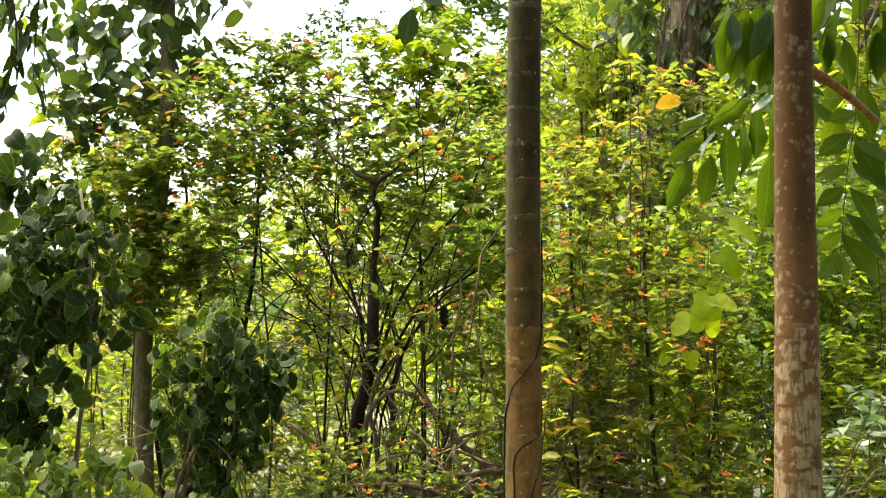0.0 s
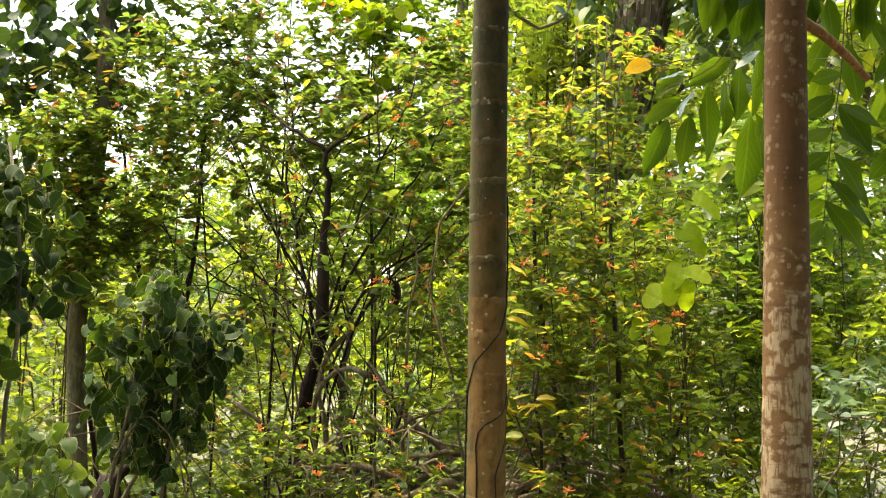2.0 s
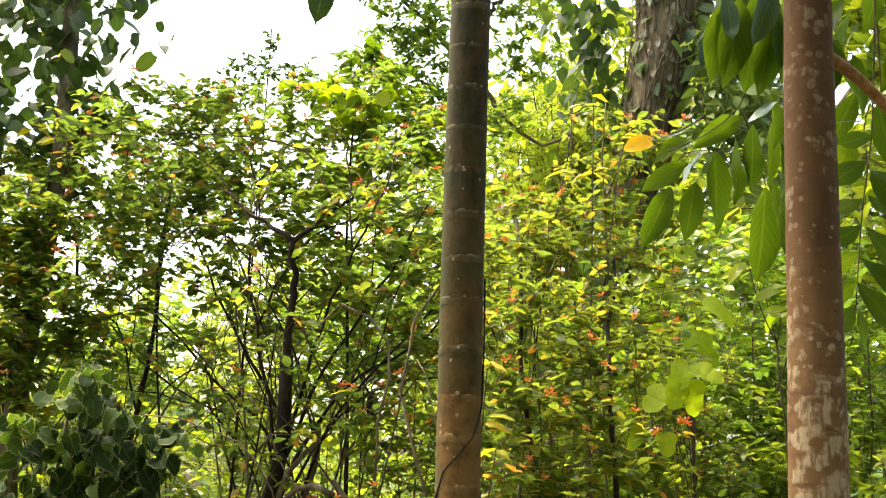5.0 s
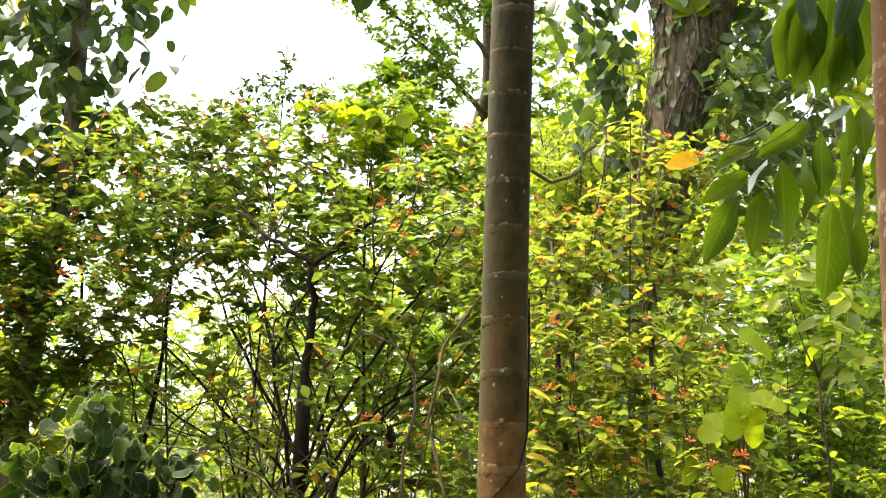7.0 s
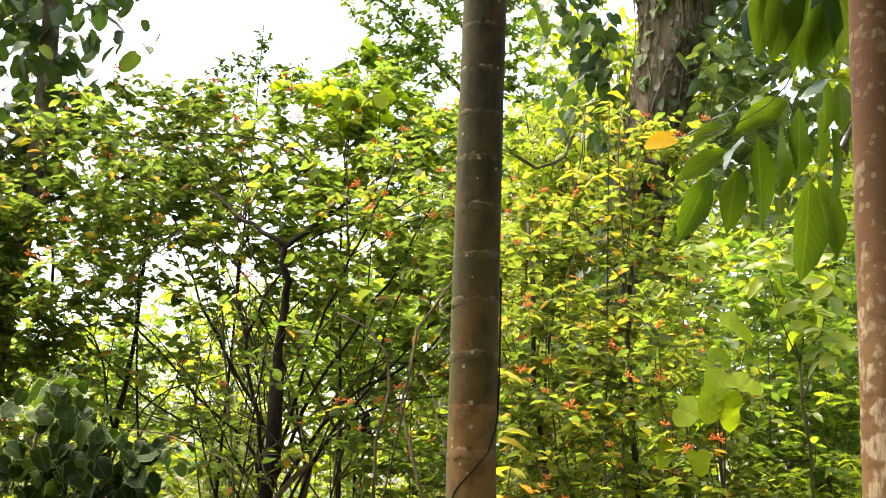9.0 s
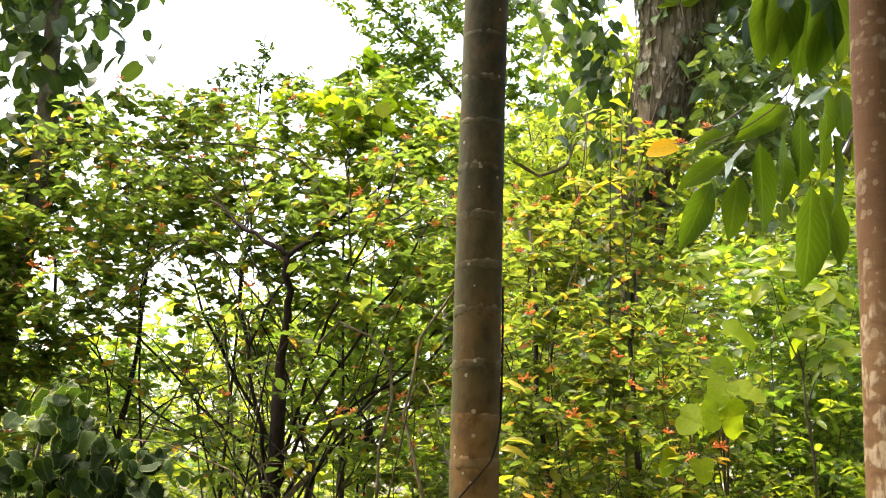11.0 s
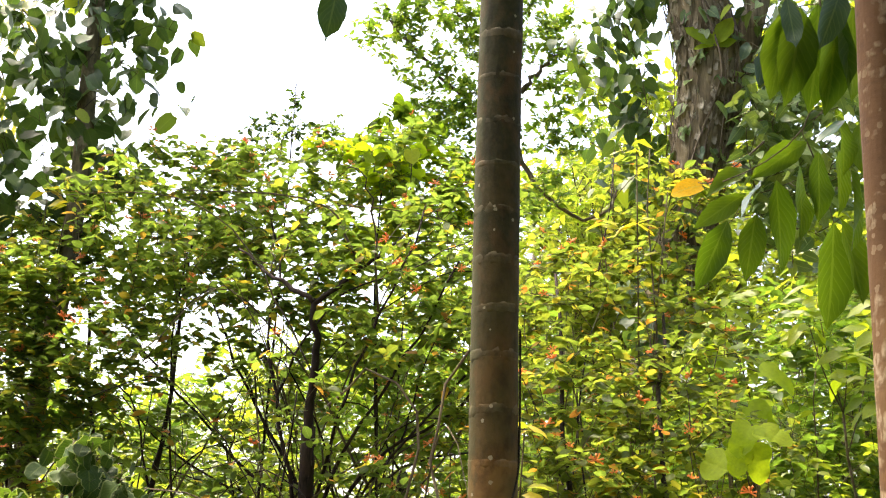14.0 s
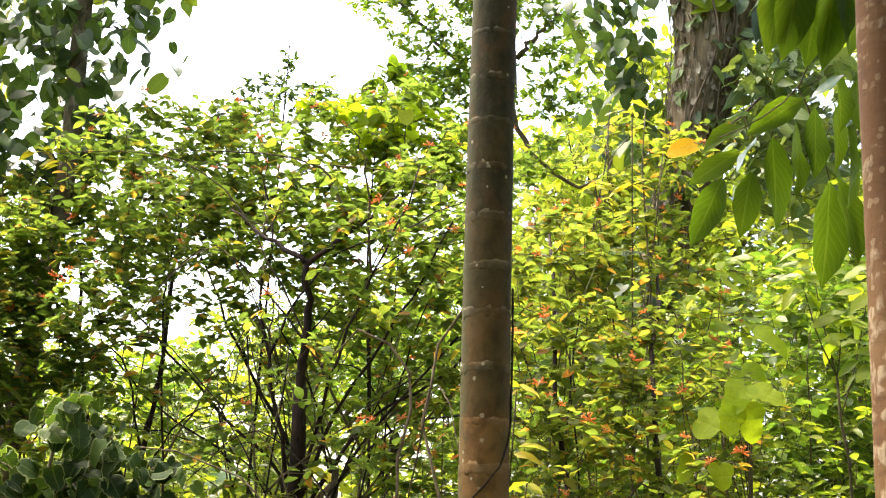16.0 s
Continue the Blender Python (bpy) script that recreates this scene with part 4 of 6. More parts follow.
    hold, _ = grow([(bend(limbs["west"], 24)[2:], None)], np.concatenate([ink[:, :3], [(0.902, 2.66, 2.586), (0.969, 2.66, 2.599), (1.042, 2.66, 2.591), (1.05, 3.04, 2.211), (0.962, 2.84, 2.344)]]))
    part("branchwork", stem_mesh("branchwork", hold, 4), TWIG_BARK, base, kind="stuff")
    p = bend(limbs["east_far"], 24)
    spray([(*q, q[0] + w * rng.uniform(0.08, 0.12), q[1] - rng.uniform(-0.04, 0.06), q[2] - rng.uniform(0.07, 0.13)) for k, q in enumerate(p[9:]) for w in (1 if k % 2 else -1,)])
    # a denser mass of leaves behind the eastern shoot
    p = bend([(1.01, 2.27, 3.0), (1.2, 2.7, 3.1), (1.33, 2.98, 2.85), (1.36, 3.02, 2.4)], 24)
    part("branch", stem_mesh("branch", [(p, np.linspace(0.01, 0.002, 24))], 6, 0.05), TWIG_BARK, base)
    rows = []
    for k in range(30):
        q = np.array([rng.uniform(1.16, 1.5), rng.uniform(2.9, 3.1), rng.uniform(2.3, 2.85)])
        rows.append((*q, q[0] + rng.normal() * 0.06, q[1] - 0.03, q[2] - rng.uniform(0.13, 0.19)))
    spray(rows)
    stalks, _ = grow([(p[8:], None)], np.array(rows)[:, :3])
    part("branchwork", stem_mesh("branchwork", stalks, 4), TWIG_BARK, base, kind="stuff")
    tips = np.array([(-0.05, 2.4, 2.535), (-0.0, 2.4, 2.8), (-0.02, 2.4, 2.62), (-0.04, 2.4, 2.66), (0.0, 2.4, 2.74)])
    way = np.array([(-0.022, 0.0, -0.125), (-0.1, 0.02, -0.09), (0.07, -0.03, -0.1), (-0.06, -0.05, -0.08), (0.06, 0.05, -0.1)])
    # Ink green paints in the backlit darkness of these drip-tip leaves.
    leaf_parts(base, ("drip_tip_leaf", 0.24, DRIP, INK_LEAF, 0.08, 0.25), tips, way, np.array([(0.3, -1, 0.2), (0.9, -0.3, 0.5), (-0.4, -1, 0.4), (0.2, -1, 0.6), (0.5, -1, 0.3)]), np.linalg.norm(way, axis=1), 5)
    leaf_parts(base, ("glossy_leaf", 0.24, OVAL, GLOSS_LEAF, 0.1, 0.3), np.array([[1.01, 2.62, 2.31], [0.84, 2.8, 2.29], [0.85, 2.8, 2.24]]), np.array([[-0.08, -0.02, -0.05], [-0.11, -0.02, -0.02], [-0.06, -0.02, -0.09]]),
               np.array([[-0.4, -0.7, 0.9], [0.1, -0.25, 1], [-0.9, -0.3, 0.4]]), np.array([0.095, 0.11, 0.105]), 3, label="grey-blue glossy leaf")
    # an unseen crown above, of the same broad leaves, added to shade trunk and thicket
    tips = inside([(1.4, 2.7, 3.9, 0.55), (1.0, 2.1, 4.3, 0.55), (1.6, 2.1, 4.0, 0.5), (0.6, 2.0, 4.1, 0.5), (1.1, 2.8, 4.6, 0.55), (0.9, 3.2, 4.2, 0.45)], 7)
    twigs, _ = grow([(line[45:], None)], tips, 0.1, 0.002, 0.008)
    part("branchwork", stem_mesh("branchwork", twigs, 4), TWIG_BARK, base, kind="stuff")
    where = np.concatenate([tips + rng.normal(size=tips.shape) * 0.05 for _ in range(4)])
    leaf_parts(base, BROAD, *dangling(where, 0.2, 1.0), 0)
    # one withered leaf on a long thin shoot
    shoot = bend([(0.86, 2.8, 2.33), (0.85, 3.2, 2.42), (0.8, 3.6, 2.5), (0.79, 3.68, 2.53)], 12)
    part("shoot", stem_mesh("shoot", [(shoot, np.linspace(0.003, 0.0015, 12))], 5), STEM_BARK, base)
    leaf_parts(base, ("yellow_leaf", 0.33, ROUND, YELLOW_LEAF, 0.25, 0.25), np.array([[0.8, 3.68, 2.52]]), np.array([[-0.9, -0.1, -0.1]]), np.array([[0.1, -1.0, 0.35]]), np.array([0.09]), 1, label="withered yellow leaf")


red_tree()

# ---- flowering thicket ----
firebush("firebush", (-0.6, 4.42, 0), [
    ([(-0.62, 4.44, -0.05), (-0.58, 4.4, 1.25), (-0.53, 4.35, 1.5), (-0.51, 4.3, 1.7), (-0.505, 4.28, 1.86)], 0.034, 0.027),
    ([(-0.512, 4.3, 1.72), (-0.5, 4.27, 1.9), (-0.49, 4.25, 2.02), (-0.48, 4.18, 2.29)], 0.019, 0.011),
    ([(-0.56, 4.38, 1.35), (-0.47, 4.4, 1.6), (-0.37, 4.35, 1.82), (-0.25, 4.3, 1.99), (-0.11, 4.2, 2.15), (0.02, 4.1, 2.4)], 0.009, 0.003),
    ([(-0.56, 4.39, 1.3), (-0.53, 4.45, 1.54), (-0.62, 4.5, 1.73), (-0.76, 4.55, 1.94), (-0.93, 4.6, 2.25), (-1.06, 4.7, 2.47)], 0.0095, 0.003),
    ([(-0.57, 4.41, 1.2), (-0.62, 4.5, 1.59), (-0.82, 4.6, 1.75), (-1.04, 4.7, 1.95), (-1.28, 4.8, 2.17), (-1.48, 4.9, 2.37)], 0.008, 0.003)] +
    [([(-0.6, 4.45, -0.05), (-0.62, 4.5, 1.3), (-0.72, 4.5, 1.54), (-0.93, 4.6, 1.71), (-1.11, 4.6, 1.79), (-1.3, 4.6, 2.0)], 0.007, 0.003),
    ([(-0.55, 4.39, 1.5), (-0.61, 4.3, 1.89), (-0.67, 4.3, 2.17), (-0.67, 4.4, 2.42), (-0.75, 4.5, 2.7)], 0.008, 0.003),
    ([(-1.0, 4.4, -0.05), (-1.01, 4.4, 1.57), (-1.05, 4.4, 1.89), (-1.09, 4.5, 2.29), (-1.1, 4.6, 2.6)], 0.007, 0.003),
    ([(-0.54, 4.36, 1.4), (-0.46, 4.35, 1.7), (-0.32, 4.2, 2.07), (-0.2, 4.2, 2.37), (-0.1, 4.2, 2.6)], 0.008, 0.003),
    ([(-0.55, 4.42, 1.3), (-0.44, 4.45, 1.55), (-0.26, 4.5, 1.8), (-0.05, 4.5, 1.92), (0.1, 4.5, 2.1)], 0.009, 0.004)] +
    [([(-0.5, 4.5, -0.05), (-0.46, 4.5, 1.45), (-0.37, 4.6, 1.63), (-0.21, 4.8, 1.8), (0.02, 4.9, 1.85)], 0.009, 0.004),
    ([(-0.47, 4.5, -0.05), (-0.43, 4.5, 1.47), (-0.32, 4.4, 1.63), (-0.15, 4.3, 1.83), (0.03, 4.2, 2.04)], 0.009, 0.004),
    ([(-0.48, 4.18, 2.28), (-0.6, 4.2, 2.34), (-0.8, 4.3, 2.5)], 0.01, 0.004),
    ([(-0.48, 4.18, 2.28), (-0.38, 4.2, 2.36), (-0.2, 4.3, 2.55)], 0.01, 0.004)],
    [(-0.74, 4.6, 2.74, 0.26), (-0.5, 4.8, 2.95, 0.26), (-0.22, 4.6, 2.64, 0.26), (-0.01, 4.3, 2.42, 0.24), (-0.47, 4.3, 2.5, 0.22), (-0.22, 4.2, 2.29, 0.24),
     (-0.01, 4.1, 2.08, 0.24), (-0.4, 4.6, 2.2, 0.2), (-0.11, 4.6, 1.92, 0.2), (-0.3, 4.9, 3.1, 0.22), (0.05, 4.7, 2.8, 0.24), (-0.85, 4.7, 2.95, 0.2), (-0.6, 5.0, 2.6, 0.27), (-0.2, 5.1, 2.4, 0.28), (-0.98, 4.8, 2.68, 0.17), (-0.78, 4.4, 2.42, 0.15), (-0.97, 4.9, 2.42, 0.17), (-0.82, 4.45, 2.12, 0.15), (-0.62, 4.4, 2.3, 0.13), (-0.6, 4.6, 2.05, 0.16), (-0.55, 4.9, 2.3, 0.22), (-0.1, 5.0, 2.9, 0.26), (-0.45, 5.2, 2.9, 0.27), (-0.15, 5.25, 2.65, 0.27), (-0.6, 4.7, 2.5, 0.14)],
    56, "orange-flowered shrub on several dark woody stems", 60, 260, length=0.057, shoots=3, arcs=26)
firebush("firebush", (-1.35, 4.7, 0), [
    ([(-1.35, 4.7, -0.05), (-1.3, 4.6, 1.1), (-1.4, 4.6, 1.8), (-1.6, 4.8, 2.5)], 0.02, 0.006),
    ([(-1.32, 4.72, -0.05), (-1.25, 4.7, 1.2), (-1.2, 4.8, 2.0), (-1.2, 4.9, 2.7)], 0.018, 0.006),
    ([(-1.4, 4.66, -0.05), (-1.6, 4.5, 1.3), (-1.9, 4.7, 2.2)], 0.016, 0.006)],
    [(-2.1, 4.8, 2.5, 0.26), (-1.77, 4.8, 2.62, 0.26), (-1.64, 5.0, 2.95, 0.24), (-1.37, 5.0, 3.0, 0.25), (-1.07, 5.0, 3.02, 0.25), (-1.74, 4.6, 2.3, 0.26), (-1.44, 4.7, 2.57, 0.28), (-1.1, 4.7, 2.62, 0.26),
     (-1.41, 4.4, 2.06, 0.22), (-1.17, 4.5, 2.31, 0.26), (-1.62, 4.3, 1.9, 0.2), (-1.3, 4.3, 1.84, 0.18), (-1.4, 4.4, 1.6, 0.18)] + [(-2.1, 4.7, 2.1, 0.24), (-2.15, 4.75, 2.75, 0.2), (-1.95, 4.9, 2.35, 0.2), (-1.9, 4.4, 1.7, 0.22), (-1.45, 5.1, 2.4, 0.24), (-1.2, 5.1, 2.7, 0.24), (-1.9, 5.1, 2.8, 0.26), (-1.75, 4.35, 2.4, 0.2), (-1.58, 4.3, 2.42, 0.17), (-1.6, 4.25, 2.22, 0.18), (-1.6, 4.2, 1.98, 0.18), (-1.57, 4.2, 1.76, 0.16), (-1.7, 4.3, 2.2, 0.22), (-1.2, 4.2, 2.1, 0.22), (-1.15, 4.25, 2.5, 0.22), (-1.3, 4.3, 2.75, 0.2), (-1.52, 4.25, 2.05, 0.2), (-1.5, 4.2, 1.75, 0.17), (-1.55, 4.3, 2.35, 0.2), (-1.3, 5.25, 2.85, 0.2), (-1.5, 5.2, 2.6, 0.2), (-1.05, 5.2, 2.75, 0.2), (-1.2, 5.2, 3.05, 0.18)],
    68, "orange-flowered shrub with layered yellow-green leaves", 95, 280, length=0.055, shoots=4, arcs=14)
firebush("firebush", (0.55, 3.75, 0), [
    ([(0.55, 3.75, -0.05), (0.5, 3.65, 1.0), (0.4, 3.7, 1.7), (0.36, 3.9, 2.3)], 0.016, 0.005),
    ([(0.58, 3.72, -0.05), (0.7, 3.6, 1.0), (0.66, 3.6, 1.7), (0.7, 4.0, 2.2)], 0.015, 0.005),
    ([(0.52, 3.7, -0.05), (0.42, 3.45, 0.8), (0.4, 3.35, 1.4)], 0.012, 0.004),
    ([(0.6, 3.7, -0.05), (0.85, 3.6, 0.9), (0.95, 3.75, 1.5)], 0.012, 0.004)],
    [(0.34, 4.2, 2.34, 0.22), (0.54, 4.0, 2.28, 0.24), (0.36, 3.8, 2.16, 0.22), (0.58, 3.7, 1.99, 0.22), (0.36, 3.6, 1.92, 0.2), (0.78, 4.3, 2.1, 0.24), (0.49, 3.5, 1.72, 0.22), (0.7, 3.6, 1.77, 0.22),
     (0.32, 3.6, 1.66, 0.18), (0.53, 3.4, 1.5, 0.2), (0.73, 3.4, 1.5, 0.2), (0.35, 3.4, 1.41, 0.18), (0.57, 3.3, 1.3, 0.2), (0.82, 3.6, 1.27, 0.22)] + [(0.39, 3.5, 1.15, 0.2), (0.97, 3.8, 1.52, 0.22),
     (0.63, 3.3, 1.08, 0.2), (0.18, 4.3, 2.25, 0.24), (0.15, 4.2, 1.8, 0.24), (0.15, 4.1, 1.45, 0.24), (0.9, 3.9, 1.8, 0.22), (0.62, 4.2, 2.44, 0.2), (0.7, 4.25, 2.72, 0.2), (0.84, 4.3, 2.68, 0.17), (0.8, 4.4, 2.42, 0.24), (0.75, 3.3, 0.98, 0.18), (0.92, 3.4, 1.15, 0.2), (0.48, 3.2, 0.98, 0.16), (0.45, 4.5, 1.3, 0.26), (0.5, 4.5, 1.65, 0.26), (0.5, 4.55, 1.98, 0.24)],
    62, "dense orange-flowered shrub with yellow-green leaves", 75, 290, GOLD, length=0.049, step=0.03, shoots=8, arcs=3)
firebush("low_firebush", (-0.3, 4.0, 0), [
    ([(-0.3, 4.0, -0.05), (-0.25, 3.95, 0.7), (-0.1, 4.1, 1.4)], 0.012, 0.004),
    ([(-0.35, 4.0, -0.05), (-0.5, 3.9, 0.6), (-0.6, 3.85, 1.0)], 0.012, 0.004)],
    [(-0.1, 4.3, 1.5, 0.2), (-0.2, 4.0, 1.22, 0.18), (0.02, 3.9, 1.3, 0.18), (-0.45, 3.8, 1.08, 0.22), (-0.65, 3.8, 1.05, 0.22), (-0.21, 3.6, 1.0, 0.22), (-0.88, 4.2, 1.2, 0.24), (0.0, 3.6, 0.95, 0.2), (-0.4, 3.6, 0.85, 0.25)],
    44, "low flowering shrub among dead branches", 20, 150, length=0.047, shoots=5)

firebush("sparse_firebush", (-0.5, 4.5, 0), [
    ([(-0.5, 4.5, -0.05), (-0.6, 4.4, 1.0), (-0.85, 4.45, 1.8)], 0.007, 0.003),
    ([(-0.45, 4.5, -0.05), (-0.4, 4.35, 1.0), (-0.2, 4.2, 1.75)], 0.007, 0.003),
    ([(-0.52, 4.45, -0.05), (-0.6, 4.2, 1.2), (-0.5, 4.1, 1.95)], 0.006, 0.003)],
    [(-0.8, 4.4, 2.35, 0.22), (-1.0, 4.7, 2.5, 0.24), (-0.7, 4.6, 2.55, 0.22), (-0.95, 4.5, 1.8, 0.28), (-0.7, 4.3, 1.6, 0.26), (-0.3, 4.2, 1.7, 0.26), (-0.08, 4.1, 1.6, 0.22), (-0.45, 4.1, 2.0, 0.24), (-0.85, 4.4, 2.02, 0.16), (-1.15, 4.5, 1.95, 0.24), (-0.25, 4.9, 2.0, 0.26), (-0.75, 4.9, 1.9, 0.28), (-0.5, 4.3, 1.3, 0.25)],
    18, "thin-stemmed flowering shrub with scattered leaves", 20, 260, length=0.06, shoots=3)

# ---- dark pepper vines ----
def pepper_vine(name, at, stems, clumps, per, label, spec, length, solo):
    base = thing(name, at, label, "vine bush", "leafy vine bushes")
    lines = []
    for pts in stems:
        p = bend(pts, 12) + rng.normal(size=(12, 3)) * 0.006
        lines.append((p, np.linspace(0.012, 0.005, 12)))
        part("stem", stem_mesh("stem", lines[-1:], 7, 0.06), GREY_BARK, base)
    tips = inside(clumps, per, 1.0)
    twigs, _ = grow(lines, tips)
    part("branchwork", stem_mesh("branchwork", twigs, 4), TWIG_BARK, base, kind="stuff")
    where = np.concatenate([tips + rng.normal(size=tips.shape) * 0.03 for _ in range(3)])
    P, D, N, L = dangling(where, length, 0.8, (0, -0.15, 0))
    leaf_parts(base, spec, P, D, unit(N + np.array([0, -0.5, 0.15]) + rng.normal(size=N.shape) * 0.45), L, solo)


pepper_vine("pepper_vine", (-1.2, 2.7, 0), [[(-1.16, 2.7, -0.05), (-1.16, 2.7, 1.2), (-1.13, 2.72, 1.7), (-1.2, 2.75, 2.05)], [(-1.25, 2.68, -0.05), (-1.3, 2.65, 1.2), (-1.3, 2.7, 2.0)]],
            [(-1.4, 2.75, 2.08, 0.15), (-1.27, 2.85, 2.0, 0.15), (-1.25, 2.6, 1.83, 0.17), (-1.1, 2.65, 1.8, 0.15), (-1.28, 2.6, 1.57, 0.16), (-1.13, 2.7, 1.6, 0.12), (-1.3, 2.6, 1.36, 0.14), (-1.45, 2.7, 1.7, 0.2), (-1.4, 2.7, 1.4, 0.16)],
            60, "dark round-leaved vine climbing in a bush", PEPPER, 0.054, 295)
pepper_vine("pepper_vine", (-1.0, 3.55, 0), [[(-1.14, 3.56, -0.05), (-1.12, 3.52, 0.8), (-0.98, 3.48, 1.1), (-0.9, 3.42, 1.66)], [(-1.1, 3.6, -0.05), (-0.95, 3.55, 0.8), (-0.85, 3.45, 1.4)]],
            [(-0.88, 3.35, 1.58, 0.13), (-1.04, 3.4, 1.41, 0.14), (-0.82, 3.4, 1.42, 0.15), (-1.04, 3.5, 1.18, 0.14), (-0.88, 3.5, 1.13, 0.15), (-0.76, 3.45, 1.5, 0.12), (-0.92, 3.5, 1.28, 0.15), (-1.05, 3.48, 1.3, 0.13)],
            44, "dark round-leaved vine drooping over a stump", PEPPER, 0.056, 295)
pepper_vine("young_vine", (-1.05, 2.5, 0), [[(-1.05, 2.5, -0.05), (-1.0, 2.5, 0.6), (-0.98, 2.5, 1.15)], [(-1.1, 2.5, -0.05), (-1.2, 2.5, 0.6), (-1.2, 2.5, 1.1)]],
            [(-0.98, 2.5, 1.12, 0.13), (-1.2, 2.5, 1.12, 0.14), (-1.05, 2.5, 0.98, 0.16), (-0.9, 2.52, 1.0, 0.12), (-1.3, 2.5, 1.0, 0.15)],
            110, "pale green young vine leaves low in the undergrowth", FRESH, 0.045, 220)

pepper_vine("young_vine", (-1.12, 3.45, 0), [[(-1.12, 3.45, -0.05), (-1.1, 3.45, 0.9), (-1.0, 3.42, 1.4), (-0.95, 3.4, 1.7)], [(-1.1, 3.48, -0.05), (-1.06, 3.45, 1.0), (-0.9, 3.4, 1.55)]],
            [(-0.98, 3.42, 1.68, 0.11), (-0.84, 3.36, 1.62, 0.12), (-1.06, 3.4, 1.5, 0.12), (-0.9, 3.34, 1.5, 0.13)],
            9, "green round-leaved vine growing through a darker one", ("green_pepper_leaf", 0.54, WAVY, GREEN_PEPPER, 0.35, 0.4), 0.062, 230)

# Dark-leaved bushes added in place of the dense shade in the low gaps.
for x, y, h in ((-0.4, 4.75, 1.25), (0.05, 4.6, 1.2), (0.5, 4.7, 1.3)):
    bush("shade_fill_bush", x, y, h, 0.4, "dull dark green bush added to stand for the shade under the thicket", "shade undergrowth", VINE, 0.08, 16, 9, 60, 2, 3, 0.3, size=0.22)

# ---- vine-clad thin tree ----
def vine_tree():
    base = thing("vine_clad_tree", (-1.5, 4.3, 0), "thin dark tree trunk clothed in climbing vine leaves", "tree")
    p = bend([(-1.5, 4.32, -0.05), (-1.57, 4.4, 0.92), (-1.62, 4.46, 1.38), (-1.63, 4.7, 2.8), (-1.7, 4.83, 3.5), (-1.74, 4.95, 4.6), (-1.73, 5.0, 6.2)], 40)
    part("trunk", stem_mesh("trunk", [(p, np.linspace(0.046, 0.03, 40))], 14, 0.05), DARK_BARK, base)
    c = [(-1.72, 4.82, 3.0, 0.26), (-1.95, 4.75, 2.95, 0.24), (-1.55, 4.8, 3.15, 0.24), (-1.9, 4.8, 3.3, 0.28), (-1.6, 4.85, 3.45, 0.28), (-2.1, 4.8, 3.6, 0.3), (-1.8, 4.85, 3.7, 0.3),
         (-1.5, 4.9, 3.75, 0.22), (-1.7, 4.9, 4.1, 0.35), (-2.0, 4.9, 4.3, 0.35), (-1.6, 5.0, 4.6, 0.35), (-1.8, 5.0, 5.2, 0.4), (-1.7, 5.0, 5.9, 0.4), (-2.15, 4.7, 2.65, 0.25), (-2.3, 4.8, 3.1, 0.28)]
    tips = inside(c, 30, 1.1)
    twigs, _ = grow([(p[16:], None)], tips)
    part("branchwork", stem_mesh("branchwork", twigs, 4), STEM_BARK, base, kind="stuff")
    where = np.concatenate([tips + rng.normal(size=tips.shape) * 0.04 for _ in range(2)])
    leaf_parts(base, ("climber_leaf", 0.36, ROUND, VINE_LEAF, 0.2, 0.2), *dangling(where, 0.092, 0.9), 280)
    # outer leaves that stand free against the sky
    far = np.array([(-1.38, 5.13, 3.4), (-1.36, 5.0, 3.62), (-1.33, 5.05, 3.7), (-1.42, 5.0, 3.52)])
    t2, _ = grow([(p[20:], None)], far)
    for w in t2:
        part("shoot", stem_mesh("shoot", [w], 4), STEM_BARK, base)
    leaf_parts(base, VINE, *dangling(far, 0.105, 0.7), 4)


vine_tree()


